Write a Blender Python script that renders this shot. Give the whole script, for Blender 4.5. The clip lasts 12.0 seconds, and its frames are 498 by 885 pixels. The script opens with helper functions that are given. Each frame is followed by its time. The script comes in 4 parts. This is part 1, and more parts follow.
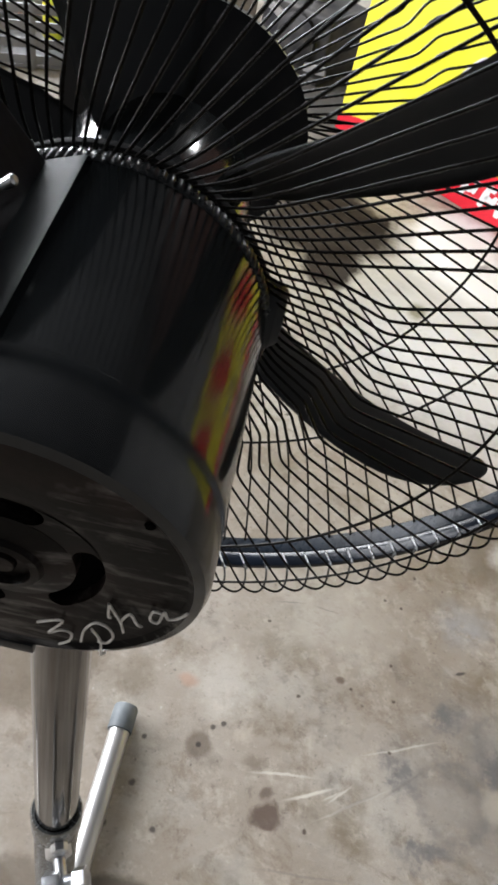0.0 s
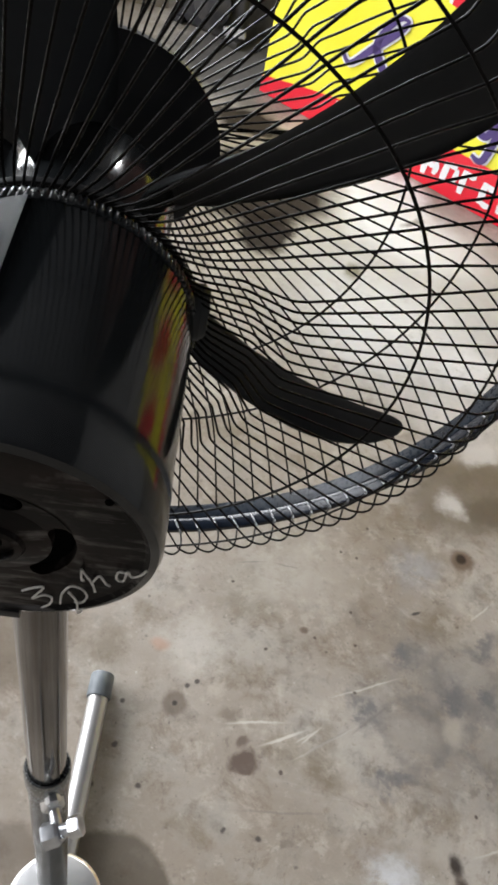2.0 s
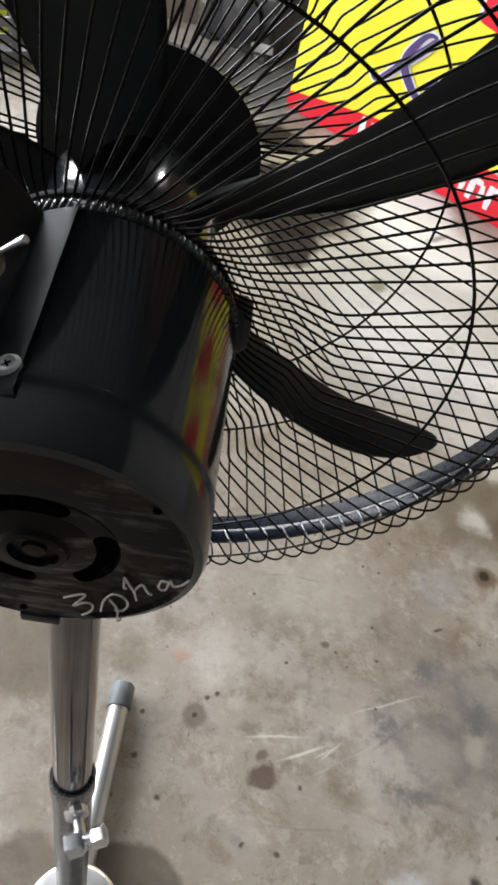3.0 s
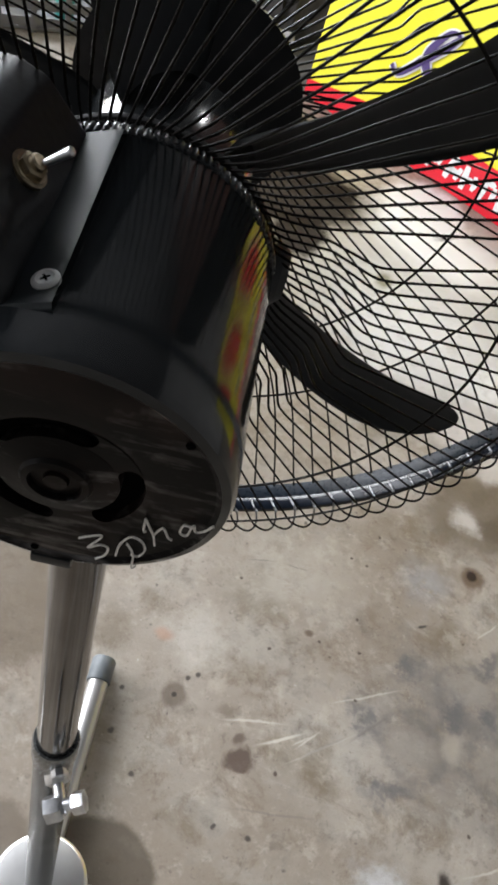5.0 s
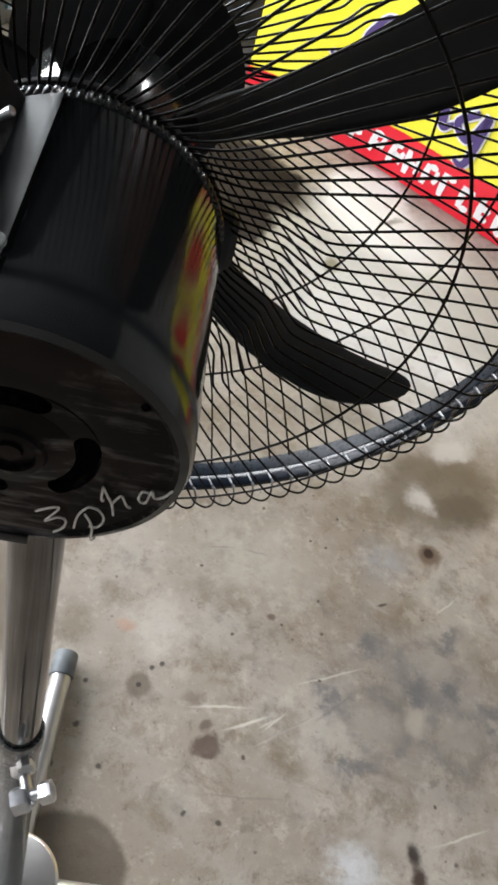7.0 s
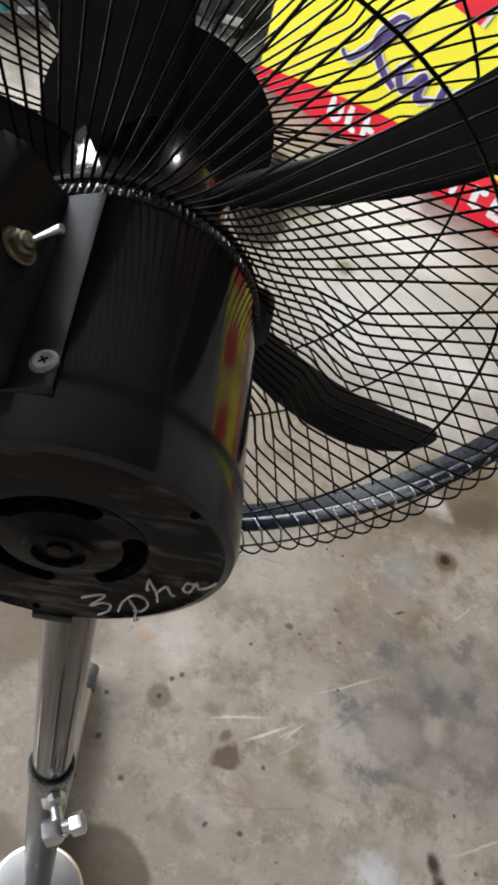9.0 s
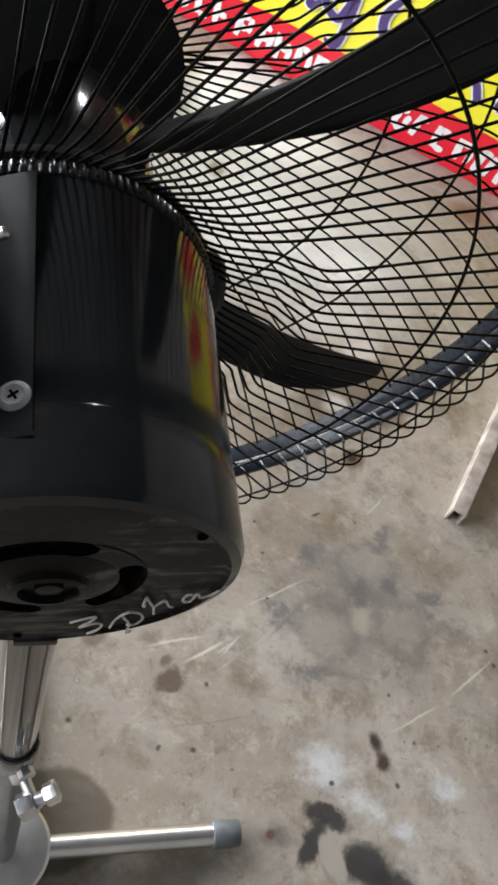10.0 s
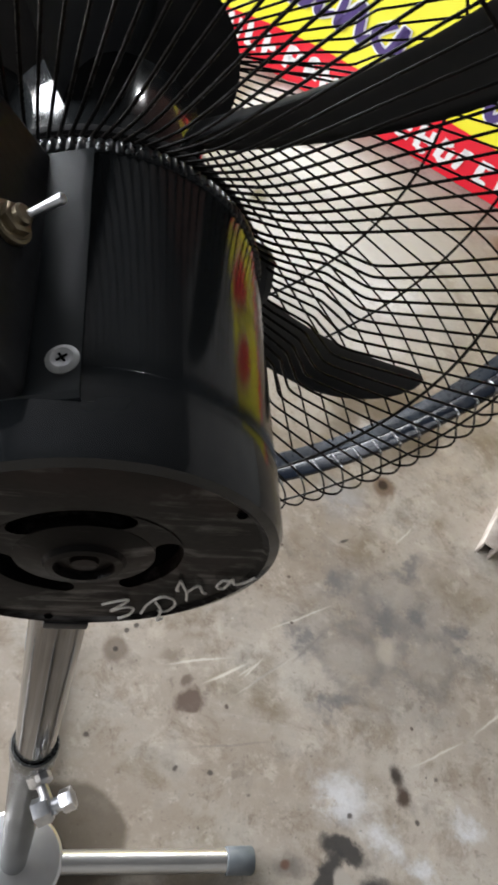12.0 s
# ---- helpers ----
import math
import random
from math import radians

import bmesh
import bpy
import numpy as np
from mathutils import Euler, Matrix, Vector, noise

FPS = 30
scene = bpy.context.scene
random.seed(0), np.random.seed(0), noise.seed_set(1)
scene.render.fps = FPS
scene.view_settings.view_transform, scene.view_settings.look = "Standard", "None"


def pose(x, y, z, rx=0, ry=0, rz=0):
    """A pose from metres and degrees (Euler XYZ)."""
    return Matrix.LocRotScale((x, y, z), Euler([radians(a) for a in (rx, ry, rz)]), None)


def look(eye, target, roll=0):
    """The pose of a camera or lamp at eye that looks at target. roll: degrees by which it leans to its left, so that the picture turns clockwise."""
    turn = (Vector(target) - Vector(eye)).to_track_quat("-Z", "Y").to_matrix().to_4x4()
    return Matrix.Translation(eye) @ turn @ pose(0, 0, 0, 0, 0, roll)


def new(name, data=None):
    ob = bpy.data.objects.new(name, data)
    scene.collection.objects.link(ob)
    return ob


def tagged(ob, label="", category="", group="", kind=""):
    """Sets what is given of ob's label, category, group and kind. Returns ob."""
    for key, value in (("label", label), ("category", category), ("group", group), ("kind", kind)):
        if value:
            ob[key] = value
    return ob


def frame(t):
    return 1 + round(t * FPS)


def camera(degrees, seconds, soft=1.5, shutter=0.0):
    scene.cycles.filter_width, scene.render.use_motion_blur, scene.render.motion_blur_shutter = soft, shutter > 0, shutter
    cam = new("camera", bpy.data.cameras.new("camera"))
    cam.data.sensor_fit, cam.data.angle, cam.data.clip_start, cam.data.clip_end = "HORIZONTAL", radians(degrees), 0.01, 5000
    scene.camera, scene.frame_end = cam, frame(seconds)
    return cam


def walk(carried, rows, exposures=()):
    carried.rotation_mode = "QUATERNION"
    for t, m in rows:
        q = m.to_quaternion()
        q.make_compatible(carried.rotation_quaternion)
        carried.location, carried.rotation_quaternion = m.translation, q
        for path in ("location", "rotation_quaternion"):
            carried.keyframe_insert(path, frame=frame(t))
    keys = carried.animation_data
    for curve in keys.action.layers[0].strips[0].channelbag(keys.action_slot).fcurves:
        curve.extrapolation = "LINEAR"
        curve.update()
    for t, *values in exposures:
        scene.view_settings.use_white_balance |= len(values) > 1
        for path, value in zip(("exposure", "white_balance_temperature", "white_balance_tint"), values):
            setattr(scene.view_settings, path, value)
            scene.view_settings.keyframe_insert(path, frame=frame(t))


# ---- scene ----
cam = camera(35.0, 12.0, soft=3.1, shutter=0.3)
PATH = [
    (0, (0.055, -0.171, 1.184), (0.089, 1.189, -0.282), 16.0),
    (0.5, (0.045, -0.172, 1.197), (0.111, 1.146, -0.306), 19.1),
    (1, (0.056, -0.194, 1.214), (0.232, 0.998, -0.382), 19.8),
    (1.5, (0.061, -0.205, 1.224), (0.253, 1.061, -0.312), 17.8),
    (2, (0.059, -0.2, 1.226), (0.224, 1.11, -0.277), 15.5),
    (2.5, (0.055, -0.2, 1.228), (0.166, 1.124, -0.266), 13.6),
    (3, (0.05, -0.202, 1.225), (0.163, 1.127, -0.265), 14.7),
    (4.8, (0.045, -0.21, 1.208), (0.187, 1.125, -0.275), 19.1),
    (5, (0.039, -0.209, 1.203), (0.185, 1.11, -0.293), 19.8),
    (5.5, (0.041, -0.215, 1.19), (0.195, 1.09, -0.318), 18.6),
    (6, (0.044, -0.225, 1.194), (0.236, 1.094, -0.297), 18.7),
    (6.5, (0.043, -0.224, 1.198), (0.265, 1.109, -0.276), 20.1),
    (7, (0.041, -0.216, 1.196), (0.302, 1.101, -0.286), 21.2),
    (7.2, (0.037, -0.212, 1.196), (0.276, 1.112, -0.284), 20.2),
    (8.8, (0.029, -0.197, 1.205), (0.243, 1.082, -0.318), 20.4),
    (9, (0.022, -0.194, 1.22), (0.263, 1.103, -0.284), 20.2),
    (9.5, (-0.001, -0.167, 1.213), (0.481, 1.039, -0.307), 25.3),
    (10, (-0.011, -0.156, 1.213), (0.545, 0.94, -0.365), 25.6),
    (10.5, (-0.018, -0.158, 1.214), (0.586, 0.926, -0.354), 26.5),
    (11, (-0.022, -0.157, 1.213), (0.525, 0.971, -0.346), 25.1),
    (11.5, (-0.009, -0.175, 1.212), (0.533, 0.954, -0.348), 25.0),
    (12, (-0.013, -0.166, 1.202), (0.465, 0.997, -0.353), 24.6),
]
walk(cam, [(t, look(eye, target, roll)) for t, eye, target, roll in PATH],
     [(0, 0.03), (2.5, -0.1), (5, -0.05), (7, -0.06), (9, -0.2), (10.5, 0.0), (12, 0.0)])

# ---- light ----
world = bpy.data.worlds.new("sky")
scene.world = world
world.use_nodes = True
wn = world.node_tree.nodes
sky = wn.new("ShaderNodeTexSky")
sky.sky_type, sky.sun_disc = "NISHITA", False
sky.sun_elevation, sky.sun_rotation = radians(40), radians(-30)
world.node_tree.links.new(sky.outputs[0], wn["Background"].inputs[0])
wn["Background"].inputs[1].default_value = 0.12


def area_lamp(name, eye, target, sx, sy, watts, colour):
    data = bpy.data.lights.new(name, "AREA")
    data.shape, data.size, data.size_y, data.energy, data.color = "RECTANGLE", sx, sy, watts, colour
    ob = new(name, data)
    ob.matrix_world = look(eye, target)
    return ob


# daylight in the gate and window of the far wall and in the wide window of the west wall
area_lamp("daylight_gate", (-3.3, 5.95, 2.2), (-3.3, 0, 2.2), 2.4, 4.0, 760, (0.92, 0.955, 1.0))
area_lamp("daylight_window", (1.5, 5.95, 3.375), (1.5, 0, 3.2), 0.22, 0.45, 110, (0.95, 0.98, 1.0))
area_lamp("daylight_west", (-4.95, 2.0, 2.4), (0, 2.0, 1.6), 5.6, 2.6, 700, (0.95, 0.96, 1.0))


# ---- materials ----
def shader(name, colour, rough=0.5, metal=0.0, coat=0.0, spec=0.5):
    m = bpy.data.materials.new(name)
    m.use_nodes = True
    b = m.node_tree.nodes["Principled BSDF"]
    b.inputs["Base Color"].default_value = (*colour, 1)
    b.inputs["Roughness"].default_value = rough
    b.inputs["Metallic"].default_value = metal
    b.inputs["Coat Weight"].default_value = coat
    b.inputs["Coat Roughness"].default_value = 0.06
    b.inputs["Specular IOR Level"].default_value = spec
    return m


def node(m, kind, **props):
    n = m.node_tree.nodes.new(kind)
    for key, value in props.items():
        n.inputs[key].default_value = value
    return n


def link(m, a, b):
    m.node_tree.links.new(a, b)


def worn(m, c1, c2, scale, rough1, rough2, bump=0.1, detail=6, lo=0.35, hi=0.65, fine=0):
    """Noise between two colours and two roughnesses, with a bump of finer grain."""
    nt, b = m.node_tree, m.node_tree.nodes["Principled BSDF"]
    co = node(m, "ShaderNodeTexCoord")
    n1 = node(m, "ShaderNodeTexNoise", Scale=scale, Detail=detail)
    n2 = node(m, "ShaderNodeTexNoise", Scale=fine or scale * 12, Detail=4)
    link(m, co.outputs["Object"], n1.inputs["Vector"])
    link(m, co.outputs["Object"], n2.inputs["Vector"])
    r = node(m, "ShaderNodeMapRange")
    r.inputs["From Min"].default_value, r.inputs["From Max"].default_value = lo, hi
    link(m, n1.outputs[0], r.inputs[0])
    mix = nt.nodes.new("ShaderNodeMix")
    mix.data_type = "RGBA"
    mix.inputs[6].default_value, mix.inputs[7].default_value = (*c1, 1), (*c2, 1)
    link(m, r.outputs[0], mix.inputs[0])
    link(m, mix.outputs[2], b.inputs["Base Color"])
    rr = node(m, "ShaderNodeMapRange")
    rr.inputs["To Min"].default_value, rr.inputs["To Max"].default_value = rough1, rough2
    link(m, n2.outputs[0], rr.inputs[0])
    link(m, rr.outputs[0], b.inputs["Roughness"])
    if bump:
        bp = node(m, "ShaderNodeBump", Strength=bump, Distance=0.001)
        link(m, n2.outputs[0], bp.inputs["Height"])
        link(m, bp.outputs[0], b.inputs["Normal"])
    return m


BLACK_GLOSS = worn(shader("black_gloss_paint", (0.012, 0.014, 0.016), 0.1), (0.010, 0.012, 0.014), (0.016, 0.018, 0.019), 9, 0.07, 0.17, 0.03, fine=90)
def scuffed_plate():
    """Black paint rubbed through in short streaks."""
    m = worn(shader("scuffed_black_plate", (0.012, 0.011, 0.010), 0.3, 0, 0, 0.16), (0.004, 0.0035, 0.0035), (0.014, 0.009, 0.008), 26, 0.28, 0.46, 0.06, 8, 0.48, 0.64)
    nt, b = m.node_tree, m.node_tree.nodes["Principled BSDF"]
    co = node(m, "ShaderNodeTexCoord")
    masks = []
    for size, scale, lo, hi in (((20, 170, 170), 1.0, 0.50, 0.66), ((24, 24, 24), 1.0, 0.44, 0.54)):
        mp = node(m, "ShaderNodeMapping")
        mp.inputs["Rotation"].default_value = (0, radians(-14), 0)
        mp.inputs["Scale"].default_value = size
        link(m, co.outputs["Object"], mp.inputs[0])
        n = node(m, "ShaderNodeTexNoise", Scale=scale, Detail=5, Roughness=0.65)
        link(m, mp.outputs[0], n.inputs["Vector"])
        r = node(m, "ShaderNodeMapRange")
        r.inputs["From Min"].default_value, r.inputs["From Max"].default_value = lo, hi
        link(m, n.outputs[0], r.inputs[0])
        masks.append(r.outputs[0])
    both = node(m, "ShaderNodeMath")
    both.operation = "MULTIPLY"
    link(m, masks[0], both.inputs[0])
    link(m, masks[1], both.inputs[1])
    painted = b.inputs["Base Color"].links[0].from_socket
    mix = nt.nodes.new("ShaderNodeMix")
    mix.data_type = "RGBA"
    mix.inputs[7].default_value = (0.035, 0.031, 0.030, 1)
    link(m, painted, mix.inputs[6])
    link(m, both.outputs[0], mix.inputs[0])
    link(m, mix.outputs[2], b.inputs["Base Color"])
    shine = node(m, "ShaderNodeMapRange")
    shine.inputs["To Min"].default_value, shine.inputs["To Max"].default_value = 0.07, 0.6
    link(m, both.outputs[0], shine.inputs[0])
    link(m, shine.outputs[0], b.inputs["Specular IOR Level"])
    return m


PLATE = scuffed_plate()
BLACK_SATIN = worn(shader("black_satin_plate", (0.012, 0.011, 0.010), 0.4, 0, 0, 0.25), (0.010, 0.011, 0.013), (0.021, 0.022, 0.024), 26, 0.36, 0.55, 0.1, 8, 0.50, 0.68)
BLADE = worn(shader("black_blade_plastic", (0.008, 0.008, 0.008), 0.5, 0, 0, 0.25), (0.024, 0.026, 0.028), (0.033, 0.034, 0.035), 20, 0.5, 0.65, 0.08)
MATT = worn(shader("matt_black_hub", (0.006, 0.006, 0.006), 0.8, 0, 0, 0.08), (0.012, 0.012, 0.013), (0.018, 0.018, 0.018), 20, 0.75, 0.9, 0.05)
WIRE = worn(shader("black_wire_enamel", (0.009, 0.009, 0.009), 0.3, 0, 0, 0.055), (0.005, 0.005, 0.005), (0.009, 0.0075, 0.0065), 60, 0.22, 0.34, 0)
FLANGE = worn(shader("black_semi_gloss", (0.012, 0.014, 0.016), 0.4), (0.020, 0.025, 0.029), (0.026, 0.032, 0.037), 12, 0.36, 0.42, 0)
COLLAR = worn(shader("black_moulded_collar", (0.012, 0.014, 0.016), 0.28), (0.012, 0.014, 0.016), (0.018, 0.021, 0.024), 30, 0.24, 0.32, 0)
NAVY = worn(shader("dark_navy_enamel", (0.006, 0.009, 0.016), 0.2, 0, 0, 0.25), (0.004, 0.006, 0.011), (0.009, 0.014, 0.024), 40, 0.14, 0.26, 0.05)
RIM = worn(shader("dark_blue_rim", (0.02, 0.03, 0.045), 0.3, 0.0, 0, 0.2), (0.005, 0.008, 0.013), (0.014, 0.022, 0.034), 30, 0.14, 0.45, 0.15)
GLINT = worn(shader("wire_tip_glint", (0.5, 0.5, 0.5), 0.3, 1.0), (0.13, 0.13, 0.14), (0.28, 0.28, 0.29), 80, 0.22, 0.36, 0)
HOLE = shader("dark_hole", (0.003, 0.003, 0.003), 0.9, 0, 0, 0.0)
CHALK = worn(shader("white_paint_marker", (0.6, 0.58, 0.55), 0.7), (0.5, 0.48, 0.45), (0.75, 0.73, 0.7), 300, 0.6, 0.8, 0.2)
STEEL = worn(shader("stainless_tube", (0.55, 0.55, 0.54), 0.22, 1.0), (0.55, 0.55, 0.54), (0.70, 0.69, 0.67), 12, 0.3, 0.42, 0.05)
DISC = worn(shader("bright_zinc_disc", (0.75, 0.75, 0.74), 0.3, 1.0), (0.74, 0.74, 0.74), (0.86, 0.86, 0.85), 18, 0.26, 0.42, 0.05)
POLE = worn(shader("polished_tube", (0.4, 0.4, 0.4), 0.12, 1.0), (0.11, 0.104, 0.10), (0.20, 0.19, 0.18), 9, 0.07, 0.16, 0.03)
GALV = worn(shader("galvanised_tube", (0.36, 0.38, 0.39), 0.4, 0.9), (0.17, 0.182, 0.186), (0.30, 0.31, 0.31), 40, 0.16, 0.34, 0.08)
CHROME = worn(shader("zinc_bolt", (0.7, 0.71, 0.72), 0.2, 1.0), (0.55, 0.57, 0.60), (0.80, 0.81, 0.82), 90, 0.2, 0.45, 0.1)
ZINC = worn(shader("zinc_screw", (0.5, 0.5, 0.5), 0.5, 0.5), (0.34, 0.35, 0.35), (0.5, 0.51, 0.51), 200, 0.42, 0.6, 0.1)
BRASS = worn(shader("dull_brass", (0.42, 0.34, 0.2), 0.35, 1.0), (0.22, 0.18, 0.12), (0.42, 0.36, 0.26), 160, 0.25, 0.45, 0.1)
GREY_CAP = worn(shader("grey_plastic_cap", (0.16, 0.18, 0.19), 0.5), (0.09, 0.105, 0.115), (0.14, 0.155, 0.165), 40, 0.45, 0.6, 0.1)
YELLOW = worn(shader("yellow_vinyl", (0.85, 0.78, 0.03), 0.35), (0.84, 0.77, 0.03), (0.88, 0.82, 0.07), 3, 0.3, 0.42, 0.02)
RED = worn(shader("red_vinyl", (0.72, 0.01, 0.03), 0.35), (0.70, 0.01, 0.03), (0.78, 0.02, 0.04), 3, 0.3, 0.42, 0.02)
PURPLE = shader("purple_print", (0.08, 0.05, 0.18), 0.4)
WHITE = shader("white_print", (0.8, 0.8, 0.8), 0.4)
RED_WALL = worn(shader("red_brown_wall", (0.24, 0.11, 0.09), 0.85), (0.18, 0.08, 0.065), (0.30, 0.15, 0.12), 1.5, 0.75, 0.9, 0.3)
WALL = worn(shader("grey_block_wall", (0.22, 0.217, 0.212), 0.85), (0.19, 0.187, 0.182), (0.26, 0.256, 0.25), 1.5, 0.75, 0.9, 0.3)
ROOF = worn(shader("dark_roof_sheet", (0.05, 0.05, 0.052), 0.7), (0.05, 0.05, 0.052), (0.09, 0.09, 0.092), 1.5, 0.6, 0.85, 0.2)
WOOD = worn(shader("pale_timber", (0.5, 0.4, 0.3), 0.6), (0.26, 0.22, 0.19), (0.50, 0.45, 0.40), 26, 0.5, 0.7, 0.2)


def concrete():
    m = shader("worn_concrete", (0.3, 0.27, 0.23), 0.5)
    nt, b = m.node_tree, m.node_tree.nodes["Principled BSDF"]
    co = node(m, "ShaderNodeTexCoord")
    place = co.outputs["Object"]

    def math_node(kind, first, second):
        k = node(m, "ShaderNodeMath")
        k.operation = kind
        for slot, value in enumerate((first, second)):
            if isinstance(value, (int, float)):
                k.inputs[slot].default_value = value
            else:
                link(m, value, k.inputs[slot])
        return k.outputs[0]

    def mixed(fac, first, second, amount=1.0):
        mx = nt.nodes.new("ShaderNodeMix")
        mx.data_type = "RGBA"
        if isinstance(first, tuple):
            mx.inputs[6].default_value = (*first, 1)
        else:
            link(m, first, mx.inputs[6])
        mx.inputs[7].default_value = (*second, 1)
        link(m, fac if amount == 1.0 else math_node("MULTIPLY", fac, amount), mx.inputs[0])
        return mx.outputs[2]

    def ramp(value, lo, hi):
        r = node(m, "ShaderNodeMapRange")
        r.interpolation_type = "SMOOTHSTEP"
        r.inputs["From Min"].default_value, r.inputs["From Max"].default_value = lo, hi
        link(m, value, r.inputs[0])
        return r.outputs[0]

    def noise_at(scale, detail=6, rough=0.6, distort=0.0, turn=0, stretch=1):
        n = node(m, "ShaderNodeTexNoise", Scale=scale, Detail=detail, Roughness=rough, Distortion=distort)
        if stretch == 1:
            link(m, place, n.inputs["Vector"])
        else:
            mp = node(m, "ShaderNodeMapping")
            mp.inputs["Rotation"].default_value = (0, 0, radians(turn))
            mp.inputs["Scale"].default_value = (1, stretch, 1)
            link(m, place, mp.inputs[0])
            link(m, mp.outputs[0], n.inputs["Vector"])
        return n

    warp = noise_at(14, 8, 0.7)
    offset = node(m, "ShaderNodeVectorMath")
    offset.operation = "SUBTRACT"
    offset.inputs[1].default_value = (0.5, 0.5, 0.5)
    link(m, warp.outputs["Color"], offset.inputs[0])

    def ragged(wobble, after=None):
        """The place, shifted about by noise. after: a colour to be worked out first, so that few values are held at a time."""
        base = place
        if after is not None:
            wait = node(m, "ShaderNodeVectorMath")
            wait.operation = "MULTIPLY_ADD"
            wait.inputs[1].default_value = (1e-6, 1e-6, 0)
            link(m, after, wait.inputs[0])
            link(m, place, wait.inputs[2])
            base = wait.outputs[0]
        add = node(m, "ShaderNodeVectorMath")
        add.operation = "MULTIPLY_ADD"
        add.inputs[1].default_value = (wobble, wobble, 0)
        link(m, offset.outputs[0], add.inputs[0])
        link(m, base, add.inputs[2])
        return add.outputs[0]

    big, mid, small, grain = (noise_at(*a).outputs[0] for a in ((2.6, 5), (11, 9, 0.72), (48, 8, 0.75), (420, 3)))
    patch = noise_at(17, 8, 0.75).outputs[0]
    worn_through, broken = ramp(patch, 0.32, 0.5), ramp(patch, 0.36, 0.56)
    col = mixed(ramp(big, 0.38, 0.62), (0.278, 0.236, 0.190), (0.372, 0.332, 0.284))
    col = mixed(ramp(noise_at(5.5, 8, 0.7).outputs[0], 0.46, 0.66), col, (0.43, 0.405, 0.36), 0.6)
    col = mixed(ramp(noise_at(6.3, 7, 0.62).outputs[0], 0.50, 0.66), col, (0.190, 0.160, 0.115), 0.7)
    col = mixed(ramp(mid, 0.5, 0.70), col, (0.125, 0.105, 0.080), 0.62)
    col = mixed(ramp(noise_at(7, 8, 0.75, 0.6, -15, 2.2).outputs[0], 0.55, 0.7), col, (0.47, 0.44, 0.40), 0.3)
    col = mixed(ramp(noise_at(7, 8, 0.75, 0.6, 35, 1.8).outputs[0], 0.55, 0.7), col, (0.17, 0.15, 0.13), 0.3)
    col = mixed(ramp(small, 0.57, 0.70), col, (0.54, 0.50, 0.44), 0.36)
    col = mixed(ramp(small, 0.42, 0.32), col, (0.13, 0.11, 0.088), 0.52)
    col = mixed(ramp(grain, 0.55, 0.8), col, (0.16, 0.14, 0.115), 0.25)
    col = mixed(ramp(noise_at(19.7, 10, 0.7).outputs[0], 0.54, 0.64), col, (0.51, 0.465, 0.40), 0.36)
    col = mixed(ramp(noise_at(27.1, 10, 0.7).outputs[0], 0.57, 0.66), col, (0.135, 0.112, 0.088), 0.5)
    col = mixed(ramp(noise_at(13, 12, 0.8, 0.4).outputs[0], 0.50, 0.62), col, (0.17, 0.128, 0.088), 0.5)
    col = mixed(ramp(noise_at(9.1, 12, 0.8, 0.3).outputs[0], 0.52, 0.64), col, (0.50, 0.44, 0.37), 0.42)
    # small dark and pale pits strewn about
    for scale, edge, tone, amount in ((9, 0.05, (0.06, 0.05, 0.045), 0.9), (23, 0.07, (0.08, 0.066, 0.054), 0.7), (27, 0.06, (0.58, 0.55, 0.50), 0.4), (60, 0.14, (0.11, 0.092, 0.076), 0.4)):
        pits = node(m, "ShaderNodeTexVoronoi", Scale=scale, Randomness=1.0)
        link(m, ragged(0.03, col), pits.inputs["Vector"])
        col = mixed(ramp(pits.outputs["Distance"], edge, edge * 0.4), col, tone, amount)

    def reach(x, y, rx, ry, turn, wobble):
        """The distance from an ellipse's middle, 1 at its border."""
        mp = node(m, "ShaderNodeMapping")
        mp.vector_type = "TEXTURE"
        mp.inputs["Location"].default_value = (x, y, 0)
        mp.inputs["Rotation"].default_value = (0, 0, radians(turn))
        mp.inputs["Scale"].default_value = (rx, ry, 1)
        link(m, ragged(wobble, col), mp.inputs[0])
        ln = node(m, "ShaderNodeVectorMath")
        ln.operation = "LENGTH"
        link(m, mp.outputs[0], ln.inputs[0])
        return ln.outputs["Value"]

    gloss = None

    def tone_patch(x, y, rx, ry, turn, inner, colour, amount, wobble=0.06, dull=False):
        """A ragged ellipse of stain, painted glare or painted shadow, whole inside the inner share of its radius. dull:
        takes the gloss away too.
        """
        nonlocal col, gloss
        fac = ramp(reach(x, y, rx, ry, turn, wobble), 1.0, inner)
        if wobble >= 0.1:
            fac = math_node("MULTIPLY", fac, worn_through)
        col = mixed(fac, col, colour, amount)
        if dull:
            left = math_node("SUBTRACT", 1.0, fac)
            gloss = left if gloss is None else math_node("MULTIPLY", gloss, left)

    def arc(x, y, r, wide, colour, amount, wobble=0.03):
        """A worn ring of the given width, broken by patches."""
        nonlocal col
        off = math_node("ABSOLUTE", math_node("SUBTRACT", reach(x, y, r, r, 0, wobble), 1.0), 0.0)
        fac = math_node("MULTIPLY", ramp(off, wide / r, 0.0), broken)
        col = mixed(fac, col, colour, amount)

    def scratch(x0, y0, x1, y1, wide, colour, amount):
        tone_patch((x0 + x1) / 2, (y0 + y1) / 2, math.hypot(x1 - x0, y1 - y0) / 2, wide, math.degrees(math.atan2(y1 - y0, x1 - x0)), 0.2, colour, amount, 0.012)

